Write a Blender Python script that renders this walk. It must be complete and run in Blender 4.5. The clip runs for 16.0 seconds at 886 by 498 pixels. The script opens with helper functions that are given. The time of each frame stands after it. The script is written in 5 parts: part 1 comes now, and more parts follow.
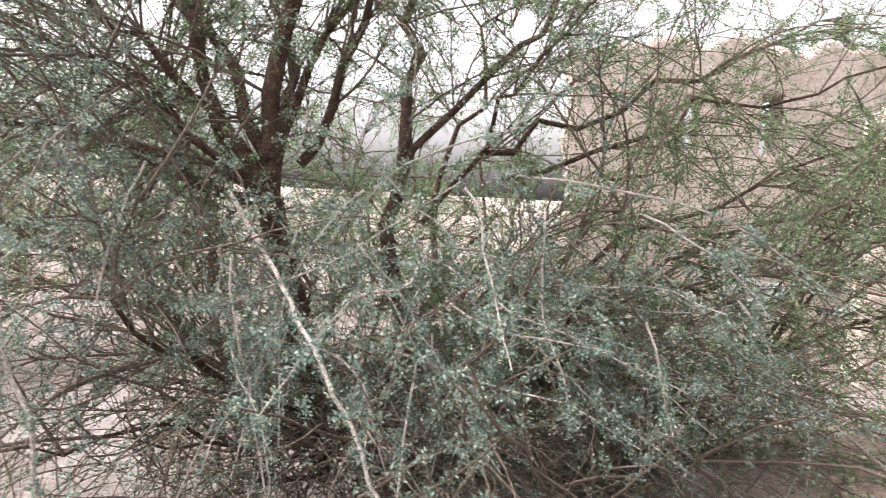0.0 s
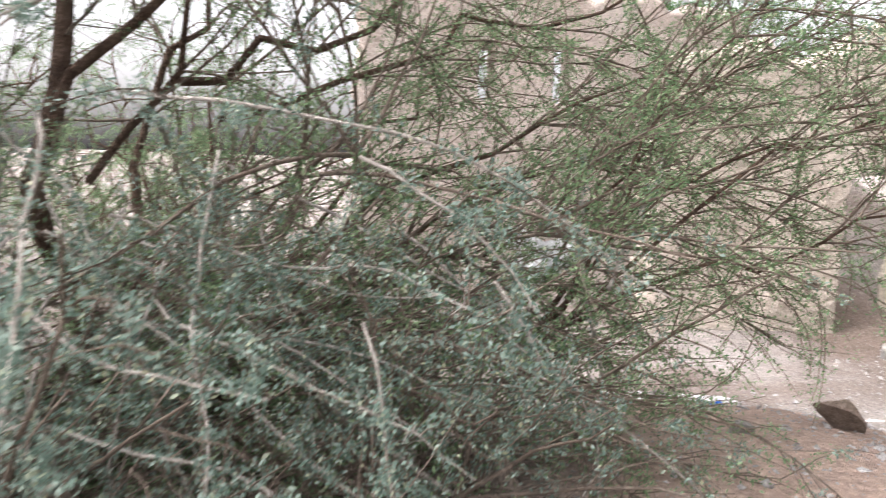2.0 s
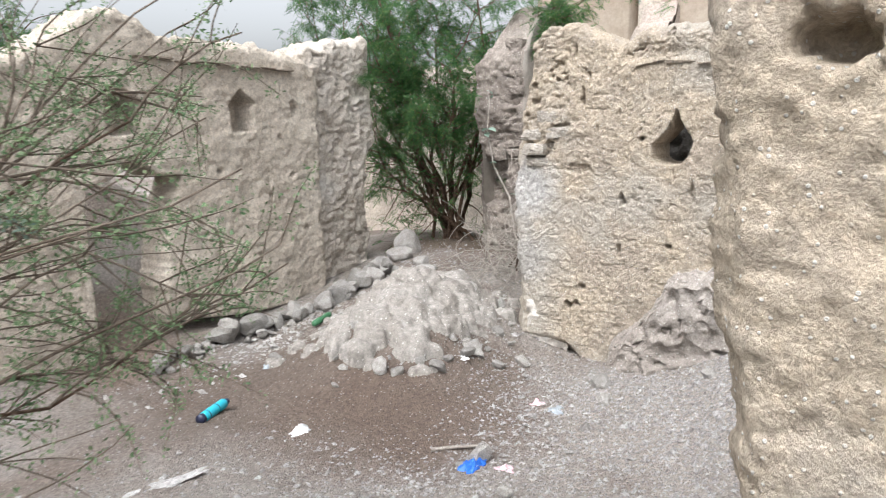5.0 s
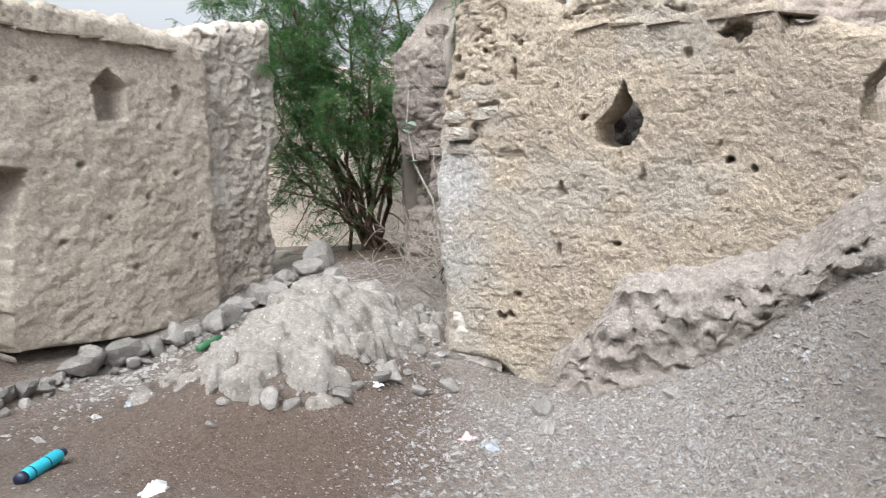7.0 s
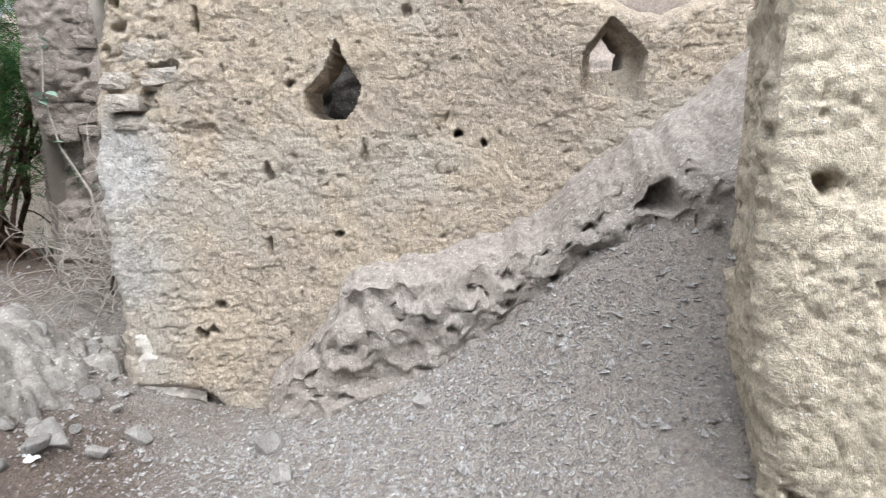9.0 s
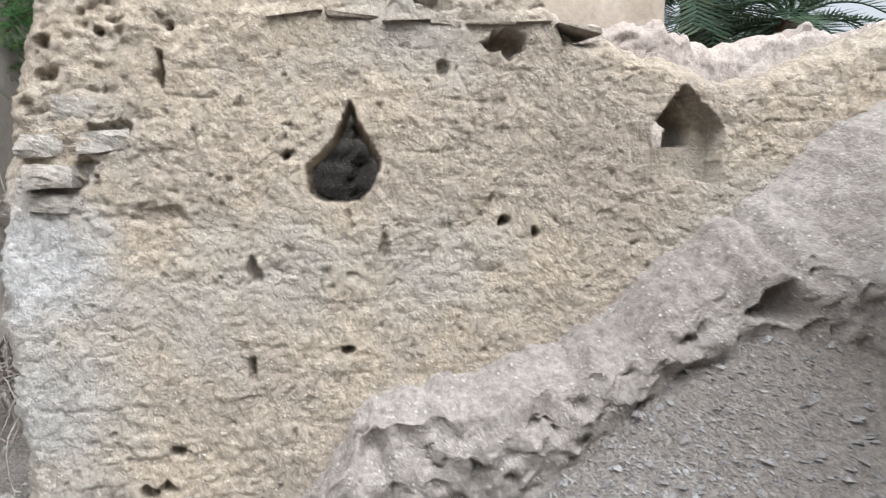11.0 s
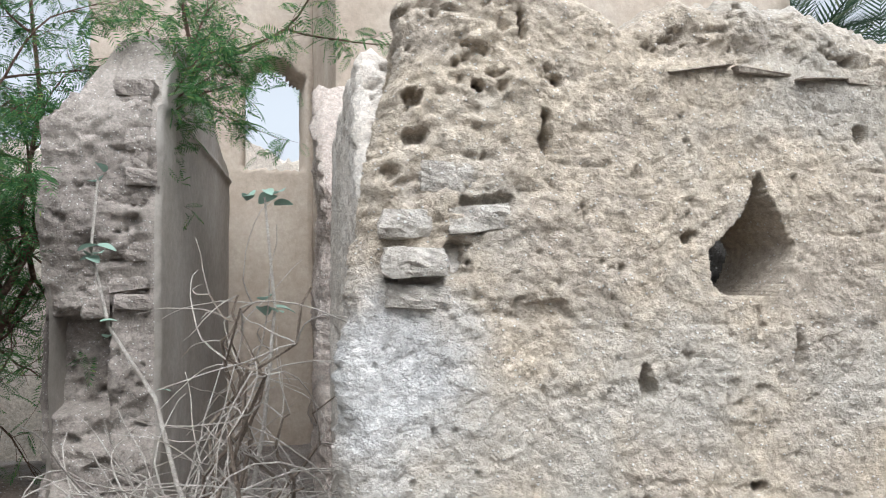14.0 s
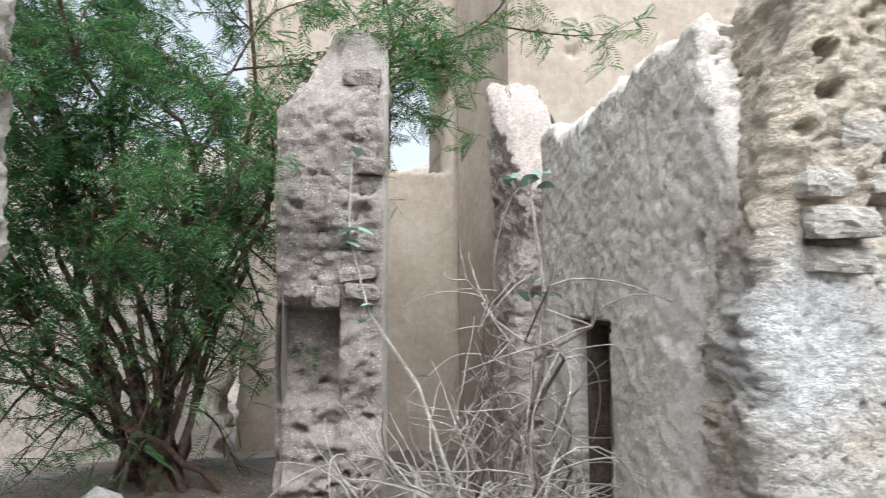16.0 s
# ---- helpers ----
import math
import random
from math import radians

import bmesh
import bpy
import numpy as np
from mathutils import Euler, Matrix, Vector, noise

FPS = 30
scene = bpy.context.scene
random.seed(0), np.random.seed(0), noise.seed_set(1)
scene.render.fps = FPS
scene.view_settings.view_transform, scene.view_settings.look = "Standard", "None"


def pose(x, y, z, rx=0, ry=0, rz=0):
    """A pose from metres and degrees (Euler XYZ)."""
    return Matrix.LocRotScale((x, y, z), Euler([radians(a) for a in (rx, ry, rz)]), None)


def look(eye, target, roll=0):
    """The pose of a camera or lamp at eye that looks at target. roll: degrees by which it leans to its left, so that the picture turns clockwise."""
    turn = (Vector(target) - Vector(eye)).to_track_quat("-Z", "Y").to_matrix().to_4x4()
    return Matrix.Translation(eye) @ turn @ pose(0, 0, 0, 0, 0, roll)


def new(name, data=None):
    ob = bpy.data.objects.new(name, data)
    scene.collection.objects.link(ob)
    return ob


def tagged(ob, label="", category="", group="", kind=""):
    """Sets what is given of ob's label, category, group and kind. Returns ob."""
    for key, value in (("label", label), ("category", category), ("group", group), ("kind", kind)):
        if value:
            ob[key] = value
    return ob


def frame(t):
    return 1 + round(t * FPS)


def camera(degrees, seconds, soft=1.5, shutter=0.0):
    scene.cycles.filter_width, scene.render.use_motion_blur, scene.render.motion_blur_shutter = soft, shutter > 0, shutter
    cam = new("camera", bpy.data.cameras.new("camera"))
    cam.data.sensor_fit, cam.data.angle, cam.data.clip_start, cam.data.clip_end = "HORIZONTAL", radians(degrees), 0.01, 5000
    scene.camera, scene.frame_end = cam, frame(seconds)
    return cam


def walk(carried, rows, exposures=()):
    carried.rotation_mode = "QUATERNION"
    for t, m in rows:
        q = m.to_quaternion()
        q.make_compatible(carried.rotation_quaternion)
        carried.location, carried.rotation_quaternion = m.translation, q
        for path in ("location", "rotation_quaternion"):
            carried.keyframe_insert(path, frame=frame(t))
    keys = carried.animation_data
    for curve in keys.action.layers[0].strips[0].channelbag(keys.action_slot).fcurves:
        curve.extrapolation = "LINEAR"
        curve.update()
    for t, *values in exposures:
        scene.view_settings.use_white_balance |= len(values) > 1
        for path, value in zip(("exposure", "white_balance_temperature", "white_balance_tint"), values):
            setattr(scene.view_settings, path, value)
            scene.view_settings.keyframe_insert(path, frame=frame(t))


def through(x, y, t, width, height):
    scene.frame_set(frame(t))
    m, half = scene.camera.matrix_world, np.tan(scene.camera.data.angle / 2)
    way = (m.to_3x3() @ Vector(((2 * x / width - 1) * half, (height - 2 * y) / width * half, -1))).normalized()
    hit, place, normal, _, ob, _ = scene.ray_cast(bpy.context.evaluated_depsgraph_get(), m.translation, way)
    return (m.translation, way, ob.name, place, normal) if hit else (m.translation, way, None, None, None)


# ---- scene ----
cam = camera(65.2, 16.0, soft=1.0, shutter=0.25)
PATH = [
    (0, (0.323, -0.383, 1.225), (0.151, 1.603, 1.065), 3.0),
    (0.5, (0.377, -0.302, 1.164), (0.33, 1.69, 0.988), 2.8),
    (1, (0.358, -0.072, 1.084), (0.399, 1.916, 0.868), 3.0),
    (1.5, (0.473, 0.048, 1.159), (0.562, 2.027, 0.887), 2.1),
    (2, (0.628, 0.279, 1.195), (0.972, 2.232, 0.939), 1.9),
    (2.5, (0.706, 0.55, 1.428), (1.402, 2.375, 0.998), -0.8),
    (3, (0.8, 0.636, 1.497), (1.8, 2.312, 1.055), -1.6),
    (3.5, (1.022, 0.683, 1.537), (2.251, 2.191, 1.073), -1.1),
    (4, (1.242, 0.763, 1.624), (2.711, 2.048, 1.189), -1.0),
    (4.5, (1.415, 0.748, 1.618), (3.065, 1.803, 1.215), -1.4),
    (4.7, (1.513, 0.739, 1.612), (3.222, 1.702, 1.22), -1.4),
    (6.8, (2.503, 1.005, 1.378), (4.33, 1.761, 1.078), -1.5),
    (7, (2.55, 1.035, 1.28), (4.396, 1.747, 0.986), -1.4),
    (7.5, (2.745, 1.053, 1.097), (4.658, 1.56, 0.809), -1.7),
    (8, (2.912, 1.135, 1.119), (4.863, 1.408, 0.774), -1.6),
    (8.5, (3.072, 1.244, 1.151), (5.041, 1.289, 0.804), -1.7),
    (8.7, (3.153, 1.293, 1.184), (5.119, 1.238, 0.823), -1.7),
    (10.8, (4.171, 1.909, 1.293), (6.078, 1.345, 1.082), -0.8),
    (11, (4.253, 1.968, 1.293), (6.173, 1.434, 1.122), -0.8),
    (11.5, (4.447, 2.151, 1.367), (6.375, 1.624, 1.3), -0.7),
    (12, (4.647, 2.253, 1.409), (6.574, 1.717, 1.392), -0.7),
    (12.5, (4.8, 2.518, 1.351), (6.721, 1.96, 1.37), -0.5),
    (13, (4.977, 2.741, 1.294), (6.892, 2.164, 1.333), -0.6),
    (13.5, (5.163, 2.962, 1.297), (7.075, 2.376, 1.356), -0.6),
    (14, (5.223, 3.246, 1.285), (7.135, 2.668, 1.397), -0.6),
    (14.5, (5.33, 3.468, 1.266), (7.238, 2.884, 1.397), -0.6),
    (15, (5.451, 3.7, 1.271), (7.359, 3.116, 1.401), -0.5),
    (15.5, (5.498, 3.979, 1.209), (7.412, 3.416, 1.351), -0.4),
    (16, (5.612, 4.256, 1.129), (7.556, 3.816, 1.295), -0.2),
]
walk(cam, [(t, look(eye, target, roll)) for t, eye, target, roll in PATH],
     [(0.0, 1.85, 6600, 18), (2.5, 1.72, 6450, 15), (4.5, 1.1, 6300, 10), (7.0, 0.95, 6200, 9), (13.0, 0.86, 5950, 8), (16.0, 1.15, 5900, 7)])

# ---- world and sun: a hazy evening sky, soft light from the west ----
world = bpy.data.worlds.new("evening_sky")
scene.world = world
world.use_nodes = True
wn = world.node_tree.nodes
sky = wn.new("ShaderNodeTexSky")
sky.sky_type, sky.sun_disc = "NISHITA", False
sky.sun_elevation, sky.sun_rotation = radians(56), radians(-98)
sky.air_density, sky.dust_density, sky.ozone_density = 1.0, 6.0, 0.5
wn["Background"].inputs["Strength"].default_value = 0.15
haze = wn.new("ShaderNodeHueSaturation")
haze.inputs["Saturation"].default_value, haze.inputs["Value"].default_value = 0.16, 0.95
world.node_tree.links.new(sky.outputs["Color"], haze.inputs["Color"])
world.node_tree.links.new(haze.outputs["Color"], wn["Background"].inputs["Color"])
sun = new("sun", bpy.data.lights.new("sun", "SUN"))
sun.data.energy, sun.data.angle, sun.data.color = 1.5, radians(48), (1.0, 0.97, 0.94)
sun.matrix_world = look((0, 0, 0), (0.48, -0.2, -0.85))


# ---- noise ----
def lattice(ix, iy, iz, seed):
    h = (ix * 374761393 + iy * 668265263 + iz * 1442695041 + seed * 974634777) & 0xFFFFFFFF
    h = ((h ^ (h >> 15)) * 739982445) & 0xFFFFFFFF
    h = ((h ^ (h >> 13)) * 1274126177) & 0xFFFFFFFF
    return ((h ^ (h >> 16)) & 0xFFFF) / 32767.5 - 1.0


def vnoise(p, seed=0):
    f = np.floor(p)
    i = f.astype(np.int64)
    t = p - f
    t = t * t * t * (t * (t * 6 - 15) + 10)
    out = 0
    for dx in (0, 1):
        wx = t[..., 0] if dx else 1 - t[..., 0]
        for dy in (0, 1):
            wy = t[..., 1] if dy else 1 - t[..., 1]
            for dz in (0, 1):
                wz = t[..., 2] if dz else 1 - t[..., 2]
                out = out + wx * wy * wz * lattice(i[..., 0] + dx, i[..., 1] + dy, i[..., 2] + dz, seed)
    return out


def fbm(p, size, octaves=4, seed=0, gain=0.5):
    p = np.asarray(p, float) / size
    out, a, total = 0, 1.0, 0
    for k in range(octaves):
        out = out + a * vnoise(p * 2 ** k + 17.3 * k, seed + k)
        total += a
        a *= gain
    return out / total


def smooth(a, b, x):
    t = np.clip((x - a) / (b - a), 0, 1)
    return t * t * (3 - 2 * t)


# ---- meshes ----
def mesh_of(name, verts, faces, shade=True):
    """faces: arrays of quads or triangles."""
    me = bpy.data.meshes.new(name)
    verts = np.asarray(verts, np.float32).reshape(-1, 3)
    faces = [np.asarray(f, np.int32) for f in (faces if isinstance(faces, list) else [faces]) if len(f)]
    loops = np.concatenate([f.ravel() for f in faces])
    counts = np.concatenate([np.full(len(f), f.shape[1], np.int32) for f in faces])
    me.vertices.add(len(verts))
    me.vertices.foreach_set("co", verts.ravel())
    me.loops.add(len(loops))
    me.loops.foreach_set("vertex_index", loops)
    me.polygons.add(len(counts))
    me.polygons.foreach_set("loop_start", (np.cumsum(counts) - counts).astype(np.int32))
    me.update(calc_edges=True)
    me.validate()
    me.polygons.foreach_set("use_smooth", np.full(len(me.polygons), shade))
    return me


def part(name, me, material, parent=None, label=""):
    ob = new(name, me)
    if material and not me.materials:
        me.materials.append(material)
    ob.parent = parent
    return tagged(ob, label)


def grid_faces(nu, nv, base=0):
    i = np.arange(nu * nv).reshape(nu, nv) + base
    return np.stack([i[:-1, :-1], i[1:, :-1], i[1:, 1:], i[:-1, 1:]], -1).reshape(-1, 4)


def inside(poly, u, z):
    hit = np.zeros(u.shape, bool)
    n = len(poly)
    for k in range(n):
        (x1, y1), (x2, y2) = poly[k], poly[(k + 1) % n]
        cross = ((y1 > z) != (y2 > z)) & (u < (x2 - x1) * (z - y1) / (y2 - y1 + 1e-9) + x1)
        hit ^= cross
    return hit


def curve_of(pairs):
    xs, ys = zip(*pairs)
    return lambda v: np.interp(v, xs, ys)


def mud_relief(p, u, z, rough=1.0, course=0.105, brick=0.24, joints=1.0):
    """How far mud brick masonry under worn render stands proud of its plane."""
    warp = fbm(p, 0.7, 2, 11) * 0.035 + fbm(p, 0.09, 3, 13) * 0.02
    zz = (z + warp) / course
    row = np.floor(zz)
    fz = np.abs(zz - row - 0.5) * 2
    uu = (u + fbm(p, 0.12, 3, 14) * 0.05) / brick + row * 0.47 + np.sin(row * 7.1) * 0.2
    fu = np.abs(uu - np.floor(uu) - 0.5) * 2
    worn = smooth(-0.25, 0.45, fbm(p, 0.8, 3, 5))
    cell = lattice(np.floor(uu).astype(np.int64), row.astype(np.int64), row.astype(np.int64) * 0, 3)
    joint = np.maximum(smooth(0.84, 1.0, fz), smooth(0.93, 1.0, fu))
    patchy = smooth(-0.05, 0.3, fbm(p, 0.16, 3, 15, 0.7)) * joints
    d = -patchy * joint * (0.003 + 0.007 * worn) + cell * 0.0035 * joints * worn
    d = d + fbm(p, 0.8, 3, 21) * 0.026 + fbm(p, 0.13, 3, 22, 0.6) * 0.014 + fbm(p, 0.045, 3, 23, 0.8) * 0.012 + fbm(p, 0.02, 2, 24) * 0.004
    for stretch, size, seed in (((1, 1, 0.5), 0.10, 32), ((1, 1, 1.3), 0.12, 36)):
        crack = np.abs(fbm(p * np.array(stretch), size, 3, seed))
        d = d - (1 - smooth(0.0, 0.03, crack)) * 0.010 * smooth(0.05, 0.35, fbm(p, 0.25, 2, seed + 1))
    for size, width, deep, seed in ((0.17, 0.05, 0.009, 26), (0.075, 0.07, 0.004, 28)):
        q = p + np.stack([fbm(p, 0.06, 2, seed + 40), fbm(p, 0.06, 2, seed + 41), fbm(p, 0.06, 2, seed + 42)], -1) * 0.02
        plate = np.clip(np.abs(fbm(q, size, 2, seed)) / width, 0, 1)
        d = d + (plate ** 0.7 - 0.8) * deep * smooth(-0.3, 0.2, fbm(p, 0.5, 2, seed + 1))
    pit = fbm(p * np.array([1, 1, 0.7]), 0.035, 2, 31)
    d = d - smooth(0.62, 0.74, pit) * 0.02
    return d * rough


def rubble_relief(p, rough=1.0):
    """The torn edge of a mud wall: clods, cavities, broken courses."""
    clod = 1 - np.abs(fbm(p, 0.20, 4, 41, 0.6)) * 2
    d = fbm(p, 0.6, 2, 42) * 0.07 + clod * 0.04 + fbm(p, 0.07, 4, 43, 0.75) * 0.04
    d = d - smooth(0.28, 0.5, fbm(p * np.array([1, 1, 1.7]), 0.14, 4, 44, 0.7)) * 0.06
    row = (p[..., 2] + fbm(p, 0.3, 3, 45) * 0.09) / 0.11 % 1.0
    d = d - np.exp(-((row - 0.5) / 0.10) ** 2) * 0.03 * smooth(0.05, 0.4, fbm(p, 0.25, 3, 46))
    return d * rough


def wall(name, start, way, length, z0, top, thick, res, material, label, category="wall",
         left=None, right=None, style="mud", rough=1.0, joints=1.0, pits=(), niches=(), openings=(), rim_rough=1.0,
         rim_extra=None, cap=None, rim_material=None, extra=None, jag=0.05, parent=None, kind="structure", side=1):
    """A wall along way, whose face is to the right hand of way (side -1: left). Niches are (polygon, depth); openings go through."""
    w = Vector((way[0], way[1], 0)).normalized()
    d = np.array([w.x, w.y, 0.0])
    n = np.array([w.y, -w.x, 0.0]) * side
    o = np.array([start[0], start[1], 0.0])
    nu, nv = int(length / res) + 1, int((max(top(np.linspace(0, length, 40))) - z0) / res) + 1
    s, r = np.meshgrid(np.linspace(0, 1, nu), np.linspace(0, 1, nv), indexing="ij")
    lf, rt = left or (lambda z: 0 * z), right or (lambda z: 0 * z + length)
    ztop0 = top(s * length)
    z = z0 + (ztop0 - z0) * r
    u = lf(z) + (rt(z) - lf(z)) * s
    ztop = top(u)
    q = o + d * u[..., None]
    ztop = ztop + fbm(q, 0.35, 4, 51) * jag * 1.4 + fbm(q, 0.09, 2, 52) * jag * 0.5
    z = z0 + (ztop - z0) * r
    edge = np.where(s < 0.5, 1, -1) * (np.abs(s - 0.5) * 2) ** 10
    q = o + d * u[..., None]
    q[..., 2] = z
    u = u + edge * (fbm(q, 0.25, 4, 53) * jag)
    p = o + d * u[..., None]
    p[..., 2] = z
    relief = {"mud": lambda: mud_relief(p, u, z, rough, joints=joints), "rubble": lambda: rubble_relief(p, rough),
              "plaster": lambda: fbm(p, 0.9, 3, 61) * 0.012 * rough + fbm(p, 0.12, 3, 62) * 0.003 * rough
              - smooth(0.42, 0.6, fbm(p, 0.5, 4, 63)) * 0.012 * rough}[style]()
    if extra:
        relief = relief + extra(u, z, p)
    for cu, cz, ru, rz, deep in pits:
        rr = np.hypot((u - cu) / ru, (z - cz) / rz) + fbm(p, 0.045, 3, 71) * 0.8
        relief = relief - deep * (1 - smooth(0.55, 1.05, rr))
    wob = fbm(p, 0.08, 2, 72) * 0.01
    gone = np.zeros(u.shape, bool)
    for poly, deep in niches:
        relief = np.where(inside(poly, u + wob, z + wob), -deep + relief * 0.8, relief)
    for poly in openings:
        m = inside(poly, u + wob, z + wob)
        relief = np.where(m, -thick, relief)
        gone |= m
    round_off = np.clip(np.minimum((1 - np.abs(s - 0.5) * 2) * length / 2, (ztop - z)) / 0.06, 0, 1)
    relief = relief - (1 - round_off) ** 2 * 0.03
    front = p + n * relief[..., None]
    faces = grid_faces(nu, nv)
    faces = faces[~gone.ravel()[faces].all(1)]
    # the edges of the wall: end, top, end
    rim = np.concatenate([front[0, :], front[1:, -1], front[-1, :-1][::-1]])
    out = np.concatenate([np.tile(-d, (nv, 1)), np.tile([0, 0, 1.0], (nu - 1, 1)), np.tile(d, (nv - 1, 1))])
    k = max(3, int(thick / max(res, 0.02)))
    t = np.linspace(0, 1, k)
    half = max(2, int(0.08 / res))
    padded = np.concatenate([rim[:1]] * half + [rim] + [rim[-1:]] * half)
    total = np.cumsum(np.concatenate([np.zeros((1, 3)), padded]), 0)
    soft_rim = (total[2 * half + 1:] - total[:-2 * half - 1]) / (2 * half + 1)
    mixed = smooth(0.0, 0.3, t)[None, :, None]
    rp = rim[:, None, :] * (1 - mixed) + soft_rim[:, None, :] * mixed - n * (t * thick)[None, :, None]
    fade = smooth(0, 0.12, t) * 1.0
    rd = rubble_relief(rp, rim_rough) * fade
    if rim_extra:
        rd = rd + rim_extra(rp, t * thick) * (t > 0.02)
    rp = rp + out[:, None, :] * rd[..., None]
    if cap:
        rp[..., 2] = np.minimum(rp[..., 2], cap(t * thick)[None, :] + fbm(rp, 0.15, 3, 55) * 0.08)
    base = nu * nv
    f2 = grid_faces(len(rim), k, base)[:, ::-1]
    # the back
    mu, mv = max(3, int(length / 0.06)), max(3, nv // max(1, int(0.06 / res)))
    ii, jj = np.linspace(0, nu - 1, mu).astype(int), np.linspace(0, nv - 1, mv).astype(int)
    bk = p[np.ix_(ii, jj)] - n * thick
    if cap:
        bk[..., 2] = np.minimum(bk[..., 2], cap(np.array([thick]))[0])
    f3 = grid_faces(mu, mv, base + rp.shape[0] * k)[:, ::-1]
    bg = gone[np.ix_(ii, jj)].ravel()
    f3 = f3[~bg[f3 - base - rp.shape[0] * k].any(1)]
    verts = np.concatenate([front.reshape(-1, 3), rp.reshape(-1, 3), bk.reshape(-1, 3)])
    fs = np.concatenate([faces, f2, f3])
    if side < 0:
        fs = fs[:, ::-1]
    me = mesh_of(name, verts, fs)
    me.materials.append(material)
    if rim_material:
        me.materials.append(rim_material)
        which = np.zeros(len(me.polygons), np.int32)
        which[len(faces):len(faces) + len(f2)] = 1
        me.polygons.foreach_set("material_index", which)
    return tagged(part(name, me, material, parent), label, category, "", kind)


# ---- materials ----
def ramp(nodes, stops):
    r = nodes.new("ShaderNodeValToRGB")
    while len(r.color_ramp.elements) < len(stops):
        r.color_ramp.elements.new(0.5)
    for e, (at, c) in zip(r.color_ramp.elements, stops):
        e.position, e.color = at, (*c, 1)
    return r


def surface(name, stops, grain=30.0, patch=1.4, fleck=None, fleck_size=45.0, rough=0.95, bump=0.6, bump_size=60.0, tint=None, vary=0.0, stains_and_shade=(), contrast=0.52, grit=0.33):
    """A dull mineral or fibrous surface: patches, grain, flecks of stone, fine relief."""
    m = bpy.data.materials.new(name)
    m.use_nodes = True
    nt = m.node_tree
    n, ln = nt.nodes, nt.links
    b = n["Principled BSDF"]
    b.inputs["Roughness"].default_value = rough
    b.inputs["Specular IOR Level"].default_value = 0.2
    at = n.new("ShaderNodeTexCoord").outputs["Object"]

    def tex(scale, detail=6.0, r=0.6):
        t = n.new("ShaderNodeTexNoise")
        t.inputs["Scale"].default_value, t.inputs["Detail"].default_value, t.inputs["Roughness"].default_value = scale, detail, r
        ln.new(at, t.inputs["Vector"])
        return t.outputs["Fac"]

    def mix(a, c, fac, kind="MIX"):
        x = n.new("ShaderNodeMix")
        x.data_type, x.blend_type = "RGBA", kind
        for sock, v in ((x.inputs[0], fac), (x.inputs[6], a), (x.inputs[7], c)):
            if hasattr(v, "is_output"):
                ln.new(v, sock)
            else:
                sock.default_value = v
        return x.outputs[2]

    cr = ramp(n, stops)
    ln.new(tex(patch, 8.0, 0.62), cr.inputs[0])
    col = cr.outputs[0]
    g = ramp(n, [(0.32, (0.38, 0.38, 0.38)), (0.68, (1.36, 1.36, 1.36))])
    ln.new(tex(grain, 8.0, 0.7), g.inputs[0])
    col = mix(col, g.outputs[0], contrast, "MULTIPLY")
    if tint:
        tr = ramp(n, [(0.52, (0, 0, 0)), (0.64, (1, 1, 1))])
        ln.new(tex(0.9, 5.0), tr.inputs[0])
        col = mix(col, (*tint, 1), tr.outputs[0])
    for sx, sy, sz, size, paint in stains_and_shade:
        far = n.new("ShaderNodeVectorMath")
        far.operation = "DISTANCE"
        ln.new(at, far.inputs[0])
        far.inputs[1].default_value = (sx, sy, sz)
        near = n.new("ShaderNodeMath")
        near.operation = "DIVIDE"
        ln.new(far.outputs["Value"], near.inputs[0])
        near.inputs[1].default_value = size
        wob = n.new("ShaderNodeMath")
        wob.operation = "MULTIPLY_ADD"
        ln.new(tex(3.0 / size, 8.0, 0.65), wob.inputs[0])
        wob.inputs[1].default_value = 0.7
        ln.new(near.outputs[0], wob.inputs[2])
        sr = ramp(n, [(0.62, (0.85, 0.85, 0.85)), (0.98, (0, 0, 0))])
        ln.new(wob.outputs[0], sr.inputs[0])
        col = mix(col, mix((*paint, 1), g.outputs[0], 0.5, "MULTIPLY"), sr.outputs[0])

    def total(a, c, amount):
        m_ = n.new("ShaderNodeMath")
        m_.operation = "MULTIPLY_ADD"
        ln.new(c, m_.inputs[0])
        m_.inputs[1].default_value = amount
        ln.new(a, m_.inputs[2])
        return m_.outputs[0]

    height = tex(bump_size * 0.4, 6.0, 0.7)
    height = total(height, tex(bump_size * 1.6, 6.0, 0.75), 0.9)
    for size, lift in ((bump_size * 1.1, -0.5), (bump_size * 3.1, -0.26)):
        if not grit:
            break
        clods = n.new("ShaderNodeTexVoronoi")
        clods.inputs["Scale"].default_value = size
        ln.new(at, clods.inputs["Vector"])
        height = total(height, clods.outputs["Distance"], lift)
        tone = ramp(n, [(0.0, (0.6, 0.6, 0.6)), (0.5, (1.0, 1.0, 1.0)), (1.0, (1.35, 1.34, 1.32))])
        ln.new(clods.outputs["Color"], tone.inputs[0])
        col = mix(col, tone.outputs[0], grit, "MULTIPLY")
